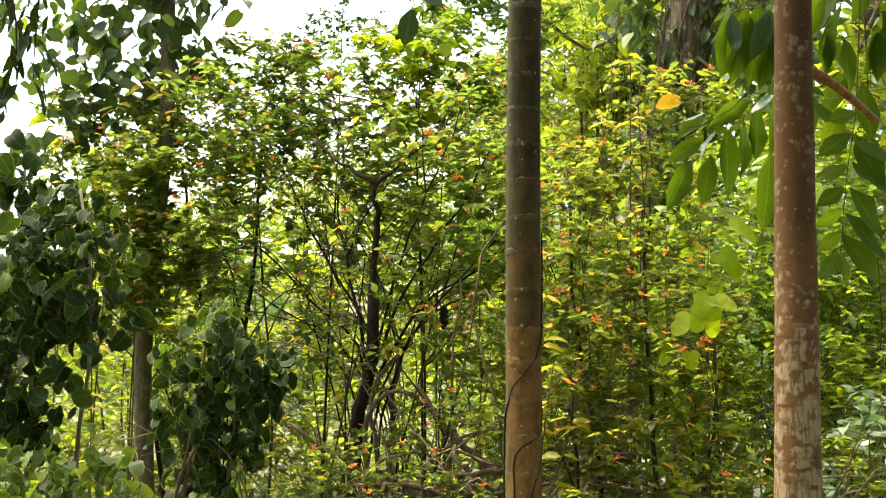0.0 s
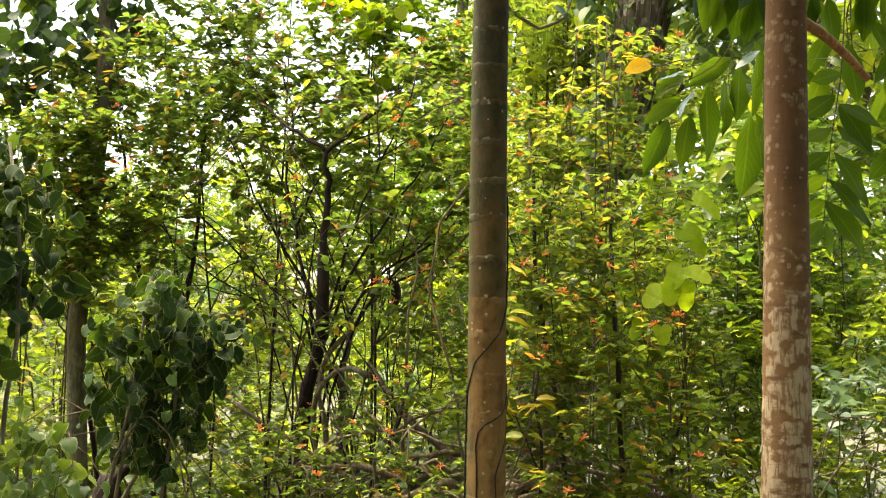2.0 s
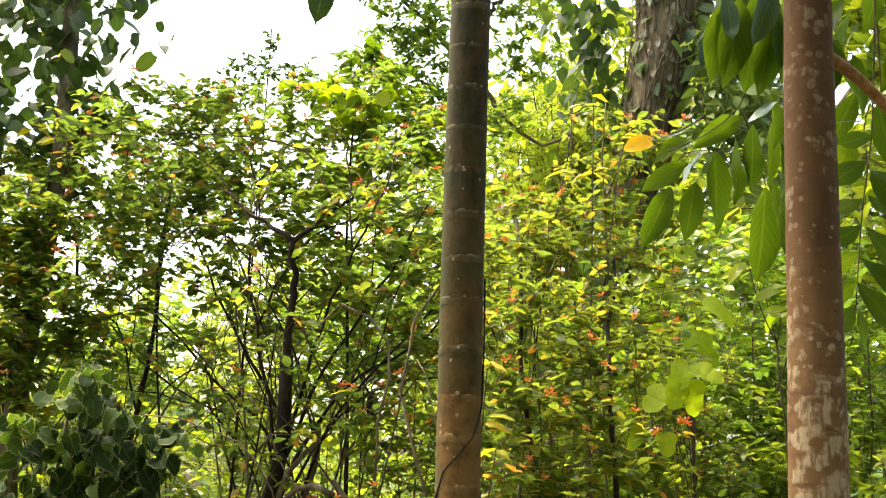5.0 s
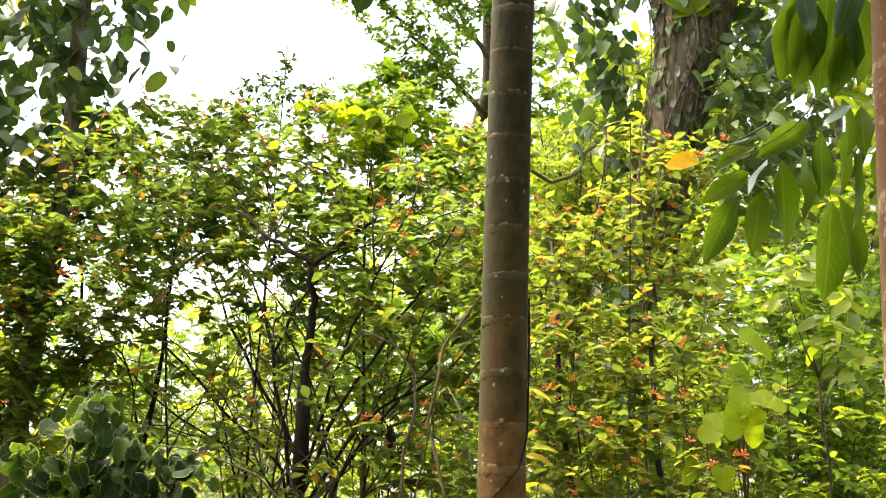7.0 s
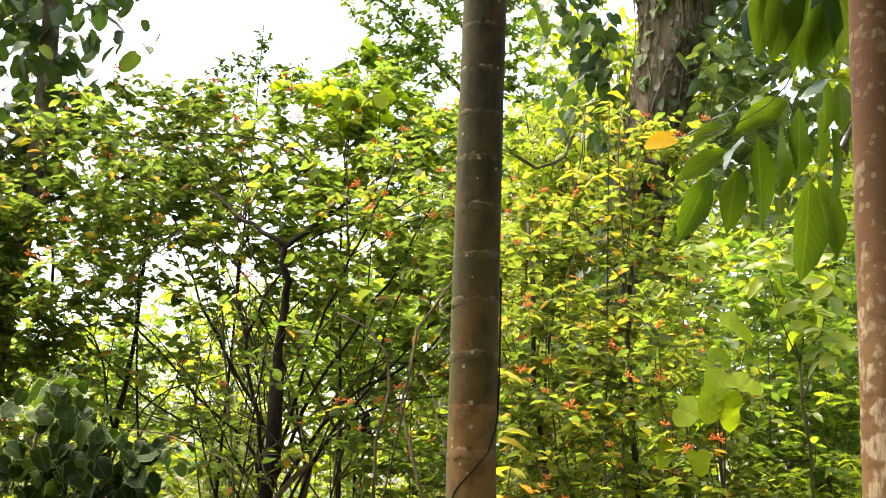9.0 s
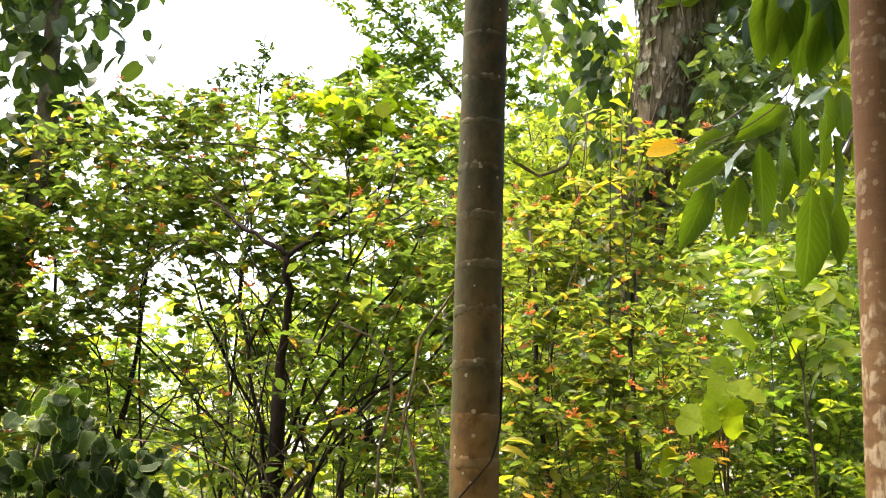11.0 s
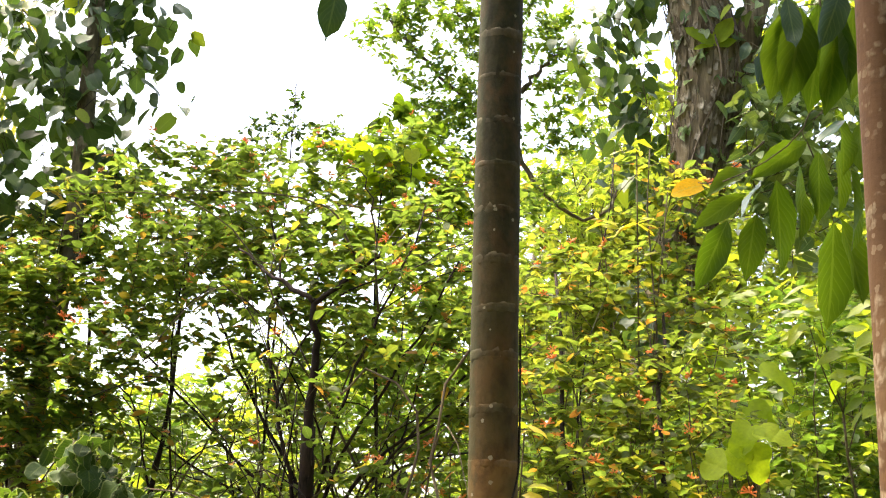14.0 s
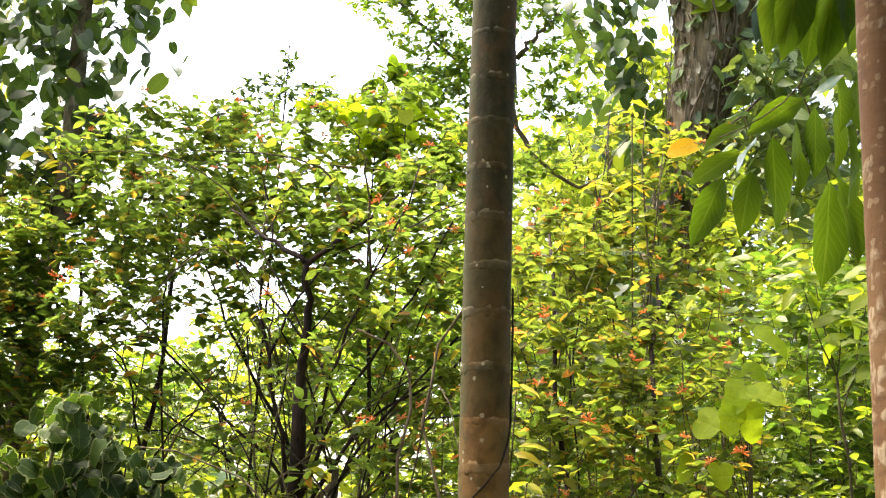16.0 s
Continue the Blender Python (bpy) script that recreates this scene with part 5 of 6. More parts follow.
# ---- great ivied tree ----
def great_tree():
    base = thing("ivied_tree", (0.5, 7.3, 0), "large rough-barked tree trunk hung with climbing leaves", "tree")
    p = bend([(0.35, 7.3, -0.05), (0.62, 7.2, 1.6), (0.93, 7.1, 3.0), (1.03, 7.04, 3.5), (1.13, 7.02, 4.0), (1.18, 7.0, 4.26), (1.16, 7.0, 4.5), (1.1, 7.0, 4.8), (1.08, 7.0, 5.3), (1.15, 7.0, 7.0)], 50)
    girth = np.interp(p[:, 2], [0, 0.9, 3.0, 3.6, 4.0, 4.25, 4.5, 4.8, 7.0], [0.24, 0.17, 0.155, 0.16, 0.175, 0.188, 0.188, 0.17, 0.12])
    V, T = tubes([(p, girth)], 40, 0.05, 5)
    trunk = part("trunk", to_mesh("trunk", V, T), ROUGH_BARK, base, "furrowed grey-brown bark")
    plates = []
    for k in range(3):
        w = np.array([-1, -0.6, 0.1, 0.8, 1, 0.5, -0.3, -0.9]) * rng.uniform(0.8, 1.1, 8) * 0.014
        h = np.array([-0.3, -0.9, -1, -0.8, 0.1, 0.95, 1, 0.6]) * rng.uniform(0.8, 1.1, 8) * 0.05
        V = np.concatenate([np.stack([w, 0.004 + 0.026 * np.clip(np.where(k % 2, h, -h) / 0.05, 0, 1) * rng.uniform(0.3, 1.2, 8), h], -1), np.stack([w * 1.1, np.full(8, -0.02), h * 1.05], -1)])
        T = [(0, q, q + 1) for q in range(1, 7)] + [z for q in range(8) for z in ((q, q + 8, (q + 1) % 8 + 8), (q, (q + 1) % 8 + 8, (q + 1) % 8))]
        plates.append(to_mesh("bark_flake", V, T, smooth=False))
        plates[-1].materials.append(FLAKE_BARK)
    for k in range(340):
        s, a = rng.uniform(22, 38), rng.uniform(np.pi * 0.95, np.pi * 2.05)
        c = np.array([np.interp(s, np.arange(50), p[:, q]) for q in range(3)])
        out = np.array([math.cos(a), math.sin(a), 0])
        ob = part("bark_flake", plates[k % 3], FLAKE_BARK, trunk)
        side = np.cross(out, UP)
        size = rng.uniform(0.6, 1.5)
        m = np.eye(4)
        m[:3, 0], m[:3, 1], m[:3, 2] = side * size, out, (UP + side * rng.normal() * 0.12) * size
        m[:3, 3] = c + out * (np.interp(s, np.arange(50), girth) - 0.002)
        ob.matrix_basis = Matrix(m.tolist())
    fork = bend([(1.17, 7.0, 4.0), (1.32, 6.98, 4.32), (1.45, 6.98, 4.75), (1.7, 7.0, 5.6)], 16)
    part("limb", stem_mesh("limb", [(fork, np.linspace(0.09, 0.05, 16))], 14, 0.06), ROUGH_BARK, base, "furrowed grey-brown bark")
    for k in range(22):
        a = rng.uniform(2.9, 6.5)
        s = int(rng.integers(16, 26))
        e = int(rng.integers(s + 8, 48))
        turn = a + rng.normal() * 0.12 * np.arange(e - s) + 0.15 * np.sin(np.arange(e - s) * 0.8 + k)
        q = p[s:e] + np.stack([np.cos(turn), np.sin(turn), 0 * turn], -1) * (girth[s:e, None] + rng.uniform(0.008, 0.03))
        part("creeper_stem", stem_mesh("creeper_stem", [(q, rng.uniform(0.003, 0.007))], 5, 0.1, k), DEAD_WOOD, base)
    n = 620
    k = rng.integers(20, 50, n)
    a = rng.uniform(np.pi * 0.8, np.pi * 2.2, n)
    out = np.stack([np.cos(a), np.sin(a), 0 * a], -1)
    P = p[k] + out * girth[k, None]
    D = unit(out * 0.5 - UP + rng.normal(size=(n, 3)) * 0.4)
    keep = rng.uniform(size=n) < 0.38
    leaf_parts(base, PALE, P[keep], D[keep], unit(out + UP * 0.3 + rng.normal(size=(n, 3)) * 0.3)[keep], 0.085 * rng.uniform(0.5, 1.4, keep.sum()), 240, single="ivy_leaf")
    # The last six clumps are an unseen crown, added to shade the thicket.
    c = [(0.86, 6.88, 3.0, 0.22), (0.96, 6.85, 3.28, 0.15), (0.8, 6.92, 2.7, 0.24), (0.72, 6.95, 2.4, 0.24), (0.63, 7.0, 2.05, 0.26), (0.75, 7.05, 4.9, 0.3), (0.65, 7.1, 4.5, 0.28), (0.62, 7.15, 4.15, 0.24), (0.7, 7.1, 3.85, 0.2), (0.72, 6.95, 3.6, 0.16), (0.78, 7.1, 5.3, 0.35), (1.4, 7.0, 4.9, 0.35), (1.5, 7.1, 4.4, 0.35), (1.45, 7.0, 4.0, 0.3), (1.5, 7.1, 3.6, 0.3),
         (1.7, 7.1, 4.7, 0.4), (1.8, 7.2, 4.1, 0.4), (1.2, 7.0, 5.6, 0.5), (1.75, 7.2, 3.5, 0.35), (1.48, 6.7, 3.95, 0.2), (1.55, 6.6, 3.85, 0.26), (1.45, 6.7, 3.6, 0.22), (1.62, 6.6, 3.5, 0.28), (1.8, 6.7, 3.75, 0.28), (0.8, 6.4, 7.2, 0.8), (1.9, 6.6, 7.0, 0.8), (1.3, 7.6, 7.5, 0.8), (2.3, 7.4, 6.8, 0.7), (0.3, 7.4, 7.3, 0.7), (1.4, 5.7, 7.4, 0.7)]
    tips = inside(c, 17, 1.2)
    twigs, _ = grow([(p[16:], None)], tips, 0.05, 0.002, 0.006)
    part("branchwork", stem_mesh("branchwork", twigs, 4), TWIG_BARK, base, kind="stuff")
    where = np.concatenate([tips + rng.normal(size=tips.shape) * 0.06 for _ in range(4)])
    west = where[:, 0] < 1.0
    leaf_parts(base, VINE, *dangling(where[west], 0.115, 0.6), 150)
    leaf_parts(base, ("grey_leaf", 0.27, HEART, PALE_LEAF, 0.2, 0.2), *dangling(where[~west], 0.115, 1.1), 130)
    # a fresh shoot of broad leaves on the front of the trunk
    foot = np.array([1.16, 6.82, 4.24])
    ends = np.array([(1.01, 6.78, 4.58), (1.31, 6.78, 4.63), (1.31, 6.78, 4.45), (1.05, 6.78, 4.42)])
    part("shoot", stem_mesh("shoot", [(bend([foot, (1.17, 6.8, 4.33), (1.18, 6.8, 4.43)], 6), 0.004)], 5), TWIG_BARK, base)
    leaf_parts(base, ("shoot_leaf", 0.27, OVAL, LOBE_LEAF, 0.15, 0.25), np.tile([1.18, 6.8, 4.42], (4, 1)), ends - [1.18, 6.8, 4.42], np.tile([0.0, -1.0, 0.5], (4, 1)) + rng.normal(size=(4, 3)) * 0.15, np.array([0.21, 0.21, 0.13, 0.12]), 4, single="shoot_leaf", label="fresh bright green leaf")


great_tree()

# ---- broad pale-green leaves low beside the thicket ----
def lobed_sapling(x, y, leaves):
    base = thing("lobed_sapling", (x, y, 0), "sapling with large rounded bright green leaves", "sapling", "bright saplings")
    top = max(l[2] for l in leaves)
    p = bend([(x, y, -0.05), (x + 0.02, y, top * 0.5), (x - 0.01, y, top - 0.03)], 12)
    part("stem", stem_mesh("stem", [(p, np.linspace(0.008, 0.003, 12))], 6), TWIG_BARK, base)
    for lx, ly, lz, dx, dz, size in leaves:
        a = p[int(np.clip(lz / top * 11 - 1, 0, 11))]
        part("stalk", stem_mesh("stalk", [(bend([a, (0.5 * (a[0] + lx), 0.5 * (a[1] + ly), max(a[2], lz) + 0.02), (lx, ly, lz)], 6), 0.0018)], 4), TWIG_BARK, base)
        leaf_parts(base, LOBED, np.array([[lx, ly, lz]]), np.array([[dx, -0.3, dz]]), np.array([[0.1, -0.8, 0.9]]), np.array([size]), 1)


lobed_sapling(0.92, 3.62, [(0.86, 3.2, 1.74, -0.4, -0.5, 0.085), (0.88, 3.2, 1.73, 0.6, -0.3, 0.085), (0.86, 3.2, 1.69, 0.2, -0.7, 0.085), (0.8, 3.22, 1.67, -0.5, -0.5, 0.09),
                           (0.83, 3.2, 1.68, -0.2, -0.8, 0.07), (0.74, 3.25, 1.56, -0.5, -0.5, 0.06), (0.8, 3.25, 1.55, 0.1, -0.8, 0.065)])
lobed_sapling(0.88, 4.2, [(0.84, 4.2, 1.32, -0.5, -0.5, 0.1), (0.86, 4.2, 1.24, 0.3, -0.6, 0.11), (0.8, 4.18, 1.1, -0.7, -0.2, 0.12), (0.84, 4.2, 1.02, -0.2, -0.7, 0.12), (0.92, 4.2, 1.1, 0.7, -0.3, 0.1)])
lobed_sapling(0.98, 4.8, [(0.95, 4.8, 2.08, -0.3, -0.6, 0.14), (1.05, 4.8, 2.02, 0.6, -0.5, 0.15), (0.9, 4.8, 1.98, -0.7, -0.4, 0.12), (1.0, 4.78, 1.9, 0.2, -0.8, 0.14), (1.1, 4.8, 2.15, 0.7, -0.2, 0.13)])

def lance_sapling(foot, ends, length):
    """A thin sapling whose twig ends carry rosettes of long bright leaves."""
    base = thing("lance_leaved_sapling", foot, "sapling with rosettes of long bright yellow-green leaves", "sapling", "bright saplings")
    top = np.mean(ends, axis=0) - [0.0, -0.05, 0.25]
    stem = bend([foot, 0.5 * (np.array(foot) + top) + [0.05, 0.02, 0.1], top], 14)
    stem[1:] += rng.normal(size=(13, 3)) * 0.006
    part("stem", stem_mesh("stem", [(stem, np.linspace(0.009, 0.0045, 14))], 7, 0.06), TWIG_BARK, base)
    for x, y, z in ends:
        s = stem[int(rng.integers(12, 14))]
        p = bend([s, 0.5 * (s + [x, y, z]) - [0, 0, 0.04], (x, y, z)], 9)
        part("twig", stem_mesh("twig", [(p, np.linspace(0.003, 0.0018, 9))], 5, 0.06), TWIG_BARK, base)
        n = 12
        a = np.arange(n) * 2.4 + rng.uniform(0, 6)
        D = np.stack([np.cos(a), np.sin(a) * 0.7 - 0.3, rng.normal(-0.25, 0.3, n)], -1)
        leaf_parts(base, ("lance_leaf", 0.19, LANCE, LANCE_LEAF, 0.3, 0.25), np.array([x, y, z]) + rng.normal(size=(n, 3)) * [0.02, 0.02, 0.03], D, unit(UP * 0.8 + rng.normal(size=(n, 3)) * 0.3 - np.array([0, 0.7, 0])), length * rng.uniform(0.7, 1.15, n), n)


lance_sapling((1.42, 4.75, -0.05), [(1.25, 4.6, 2.3), (1.38, 4.62, 2.16), (1.3, 4.7, 2.42), (1.5, 4.7, 2.3), (1.45, 4.6, 2.02)], 0.115)
lance_sapling((0.95, 5.05, -0.05), [(0.9, 4.95, 2.3), (1.0, 4.95, 2.45), (1.05, 4.95, 2.2)], 0.12)

# ---- bright bushes beyond the reddish tree ----
for x, y, h, r in ((1.62, 4.75, 2.0, 0.42), (1.25, 5.0, 1.85, 0.4), (1.95, 5.4, 2.3, 0.5), (1.3, 4.3, 1.3, 0.35), (1.75, 4.2, 1.5, 0.4), (-1.85, 3.7, 1.55, 0.35), (-1.5, 3.3, 1.05, 0.3), (-0.55, 3.3, 0.95, 0.3)):
    bush("bright_bush", x, y, h, r, "bright yellow-green leafy bush in sunlight", "bright bushes", SUNNY, 0.072, 18, 10, 130, 3, 3, 0.2, size=0.26)

for x, y, h, r in ((-1.15, 4.05, 1.1, 0.3), (-0.75, 4.15, 1.05, 0.28), (0.3, 4.4, 1.2, 0.3)):
    bush("pale_bush", x, y, h, r, "pale yellow-green leafy bush low between the stems", "pale bushes", ("pale_bush_leaf", 0.27, OVAL, FRESH_LEAF, 0.2, 0.25), 0.075, 14, 10, 40, 2, 3, 0.35, size=0.22, stems=3)

for x, y, h, r in ((1.62, 4.25, 1.6, 0.22), (1.8, 4.6, 1.9, 0.25)):
    bush("grey_leaved_bush", x, y, h, r, "bush with broad pale grey-green leaves", "grey-leaved bushes", ("grey_bush_leaf", 0.3, HEART, GREY_LEAF, 0.25, 0.25), 0.085, 9, 5, 60, 2, 3, 0.45, size=0.2)

# ---- understorey behind the thicket ----
for x, y, h, r in ((-0.4, 7.4, 3.2, 0.6), (0.5, 7.6, 3.4, 0.6), (0.95, 6.0, 3.1, 0.5), (-3.6, 7.2, 1.7, 0.7), (-2.7, 6.6, 1.5, 0.6), (-1.5, 6.5, 1.2, 0.6), (-1.0, 7.6, 1.3, 0.8), (1.2, 6.4, 2.6, 0.6), (0.2, 8.0, 3.4, 0.8), (1.9, 6.9, 3.0, 0.7), (-3.3, 5.6, 1.6, 0.5), (-2.3, 5.5, 1.5, 0.5), (-0.75, 5.4, 1.1, 0.45), (0.05, 5.3, 1.3, 0.4), (-1.4, 5.3, 1.05, 0.4), (-0.6, 9.0, 1.9, 0.8), (-1.9, 8.8, 1.7, 0.8), (0.3, 9.6, 2.0, 0.8), (-3.0, 9.2, 1.9, 0.9), (-1.2, 10.6, 2.1, 0.9), (1.1, 9.0, 2.2, 0.7)):
    bush("understorey_bush", x, y, h, r, "sunlit green undergrowth bush behind the thicket", "undergrowth bushes", ("undergrowth_leaf", 0.21, PLAIN, GLOW_LEAF, 0.2, 0.25), 0.125, 22, 4, 0, 3, 3, 0.1, size=0.34)

# leafy saplings close behind the thicket's stems, thin in the gap to the west
for x, y, h, r, low in ((-0.2, 5.75, 2.95, 0.42, 0.62), (-0.62, 5.7, 2.6, 0.36, 0.7), (0.2, 5.6, 2.7, 0.36, 0.5), (-0.05, 6.3, 2.5, 0.45, 0.6), (1.05, 5.9, 2.6, 0.35, 0.35), (0.75, 5.4, 2.5, 0.4, 0.4), (1.65, 5.9, 2.6, 0.45, 0.3), (1.3, 5.4, 2.4, 0.35, 0.3), (1.55, 5.3, 2.5, 0.35, 0.35), (1.9, 6.3, 2.7, 0.4, 0.3)) + ((-2.15, 6.3, 2.5, 0.4, 0.7), (-1.8, 6.5, 2.5, 0.32, 0.75), (-0.5, 6.5, 2.7, 0.36, 0.75), (1.5, 7.6, 3.2, 0.5, 0.55), (2.1, 7.6, 3.4, 0.5, 0.5), (2.6, 7.4, 3.3, 0.5, 0.45), (1.05, 7.9, 3.0, 0.4, 0.6), (1.8, 6.6, 2.7, 0.4, 0.5), (2.2, 6.2, 2.6, 0.4, 0.4), (1.55, 6.3, 2.9, 0.4, 0.4), (1.95, 5.7, 2.75, 0.4, 0.4), (1.25, 6.5, 3.0, 0.36, 0.45), (2.5, 6.6, 3.1, 0.45, 0.4), (1.85, 6.0, 3.05, 0.35, 0.7), (1.45, 5.6, 2.85, 0.3, 0.7)):
    bush("leafy_sapling", x, y, h, r, "bushy green sapling behind the flowering thicket", "saplings behind the thicket", ("sapling_leaf", 0.27, OVAL, SAPLING_LEAF, 0.2, 0.25), 0.082, 20, 7.5, 0, 2, 3, low, size=0.26, stems=3)

# ---- trees farther back ----
def crooked_tree():
    """A small-leaved tree whose crooked limbs show beside the palm."""
    base = thing("small_leaved_tree", (-0.2, 10.0, 0), "small-leaved tree with crooked grey limbs", "tree", "trees behind the thicket")
    trunk = bend([(-0.2, 10.0, -0.05), (-0.3, 10.05, 2.5), (-0.31, 10.0, 4.4), (-0.27, 10.0, 4.8), (-0.18, 10.0, 5.15), (-0.2, 10.0, 5.57), (-0.2, 10.0, 6.6)], 24)
    part("trunk", stem_mesh("trunk", [(trunk, np.linspace(0.11, 0.03, 24))], 10, 0.05), GREY_BARK, base)
    limbs = [[(-0.19, 10.0, 5.12), (-0.1, 10.0, 4.84), (0.02, 10.0, 4.62), (0.14, 10.0, 4.5), (0.33, 10.0, 4.37), (0.57, 10.0, 4.39), (0.7, 10.0, 4.61), (0.87, 10.0, 4.76)], [(-0.17, 10.0, 4.9), (-0.5, 9.7, 5.2), (-0.9, 9.4, 5.55), (-1.2, 9.3, 5.85)],
             [(-0.14, 10.0, 5.4), (-0.4, 9.8, 5.7), (-0.7, 9.5, 6.1)], [(-0.13, 10.0, 5.5), (0.1, 10.0, 5.8), (0.3, 10.0, 5.95)], [(-0.17, 10.0, 4.6), (-0.45, 9.7, 4.7), (-0.75, 9.4, 4.8)]]
    lines = [(trunk[12:], None)]
    for pts in limbs:
        q = bend(pts, 14) + rng.normal(size=(14, 3)) * 0.012
        lines.append((q, None))
        part("limb", stem_mesh("limb", [(q, np.linspace(0.026, 0.009, 14))], 7, 0.08), DEAD_WOOD, base)
    c = [(-1.24, 9.3, 5.75, 0.3), (-0.94, 9.3, 5.44, 0.26), (-0.77, 9.3, 5.84, 0.35), (-1.1, 9.3, 6.2, 0.4), (-0.5, 9.5, 5.5, 0.28), (-0.55, 9.5, 6.1, 0.4), (-0.62, 9.4, 4.95, 0.25), (-0.06, 9.9, 5.94, 0.3), (0.19, 9.9, 5.4, 0.28),
         (0.09, 10.0, 6.2, 0.35), (0.34, 10.0, 5.7, 0.25), (0.05, 9.9, 5.1, 0.25), (-0.3, 9.8, 6.6, 0.5), (0.45, 10.1, 5.15, 0.2), (-0.95, 9.4, 5.0, 0.3), (-0.72, 9.4, 5.25, 0.3), (-0.45, 9.5, 5.05, 0.3), (-1.2, 9.4, 4.85, 0.24), (-0.35, 9.6, 5.8, 0.3), (-0.8, 9.4, 4.65, 0.3), (0.3, 9.9, 5.0, 0.22), (-0.55, 9.4, 4.5, 0.3), (-0.2, 9.5, 4.35, 0.35), (-0.9, 9.4, 4.35, 0.28), (0.1, 9.8, 4.55, 0.25)]
    tips = inside(c, 27)
    twigs, ways = grow(lines, tips, 0.05, 0.002, 0.006)
    part("branchwork", stem_mesh("branchwork", twigs, 4), TWIG_BARK, base, kind="stuff")
    leaf_parts(base, ("small_green_leaf", 0.24, PLAIN, SAPLING_LEAF, 0.2, 0.25), *whorls(tips, ways, 3, 3, 0.05, 0.085, 0.5), 0)


crooked_tree()
for x, y, h, r, lo in ((1.3, 12.0, 7.0, 1.7, 1.6), (2.9, 10.5, 7.5, 1.6, 1.4), (-0.2, 13.5, 5.6, 1.6, 1.2), (3.2, 8.6, 7.0, 1.2, 1.2), (0.75, 14.5, 7.2, 1.3, 3.0)):
    tree("woodland_tree", x, y, h, r, lo, "sunlit yellow-green tree of the wood edge", "trees behind the thicket", ("sunlit_big_leaf", 0.2, PLAIN, GLOW_LEAF, 0.2, 0.25), 0.245, 0.12, 34, 4, GREY_BARK, 0.6)
for x, y, h, r, lo in ((-5.0, 13, 3.3, 1.6, 0.4), (-2.7, 14, 4.1, 1.6, 0.5), (-7.5, 15, 4.5, 2.0, 0.5)):
    tree("low_tree", x, y, h, r, lo, "low green tree seen through the thicket", "low trees beyond the thicket", ("sunlit_big_leaf", 0.2, PLAIN, GLOW_LEAF, 0.2, 0.25), 0.22, 0.1, 26, 4, GREY_BARK, 0.6)


def bamboo_clump(x, y, height, spread, culms, per, label):
    """Thin arching culms with a haze of narrow leaves."""
    base = thing("feathery_bamboo", (x, y, 0), label, "bamboo", "feathery growth of the wood edge")
    c, lines = [], []
    for k in range(culms):
        a = 2 * np.pi * k / culms + rng.uniform(0, 0.6)
        out = np.array([math.cos(a), math.sin(a), 0]) * spread * rng.uniform(0.3, 1.0)
        top = height * rng.uniform(0.78, 1.0)
        p = bend([np.array([x, y, -0.05]) + out * 0.15, np.array([x, y, top * 0.6]) + out * 0.4, np.array([x, y, top * 0.95]) + out * 0.8, np.array([x, y, top * 0.9]) + out * 1.25], 16)
        lines.append((p, np.linspace(0.022, 0.004, 16)))
        part("culm", stem_mesh("culm", lines[-1:], 7, 0.03), TWIG_BARK, base)
        c += [(*p[q], 0.4 * rng.uniform(0.6, 1.1)) for q in range(5, 16, 2)]
    tips = inside(c, per, 0.8)
    twigs, ways = grow(lines, tips, 0.05, 0.0012, 0.003)
    part("branchwork", stem_mesh("branchwork", twigs, 3), TWIG_BARK, base, kind="stuff")
    leaf_parts(base, ("feathery_leaf", 0.1, DIAMOND, FEATHER_LEAF, 0.3, 0.25), *whorls(tips, ways, 3, 3, 0.05, 0.15, 0.6), 0)


for x, y, h, w in ((0.55, 11.3, 5.9, 0.75), (0.8, 11.2, 5.7, 0.6), (1.5, 11.8, 5.6, 0.9), (-0.5, 11.5, 5.0, 0.8), (2.6, 9.4, 4.6, 0.8), (-2.8, 13.0, 4.1, 0.8), (-4.3, 13.6, 3.6, 0.8)):
    bamboo_clump(x, y, h, w, 9, 7, "pale yellow-green feathery bamboo in the light")


# ---- slender growth above the thicket ----
def sapling(name, pts, clumps, per, label, spec, length, solo):
    base = thing(name, pts[0], label, "sapling", "slender saplings over the thicket")
    p = bend(pts, 16)
    part("stem", stem_mesh("stem", [(p, np.linspace(0.01, 0.0025, 16))], 6, 0.05), STEM_BARK, base)
    tips = inside(clumps, per)
    twigs, ways = grow([(p[5:], None)], tips)
    part("branchwork", stem_mesh("branchwork", twigs, 4), STEM_BARK, base, kind="stuff")
    leaf_parts(base, spec, *whorls(tips, ways, 2, 3, length * 0.4, length, 0.5), solo)


sapling("slender_sapling", [(-0.9, 5.0, -0.05), (-0.86, 4.98, 1.5), (-0.82, 4.95, 2.6), (-0.8, 4.93, 3.42)], [(-0.95, 4.9, 3.12, 0.13), (-0.68, 4.9, 3.14, 0.13), (-0.82, 4.93, 3.22, 0.1), (-0.8, 4.93, 3.34, 0.06), (-0.92, 4.93, 3.24, 0.07), (-0.62, 4.93, 3.22, 0.07), (-1.05, 4.95, 3.06, 0.12)], 110,
        "slender dark sapling with small leaves against the sky", ("small_dark_leaf", 0.24, OVAL, VINE_LEAF, 0.2, 0.3), 0.04, 120)
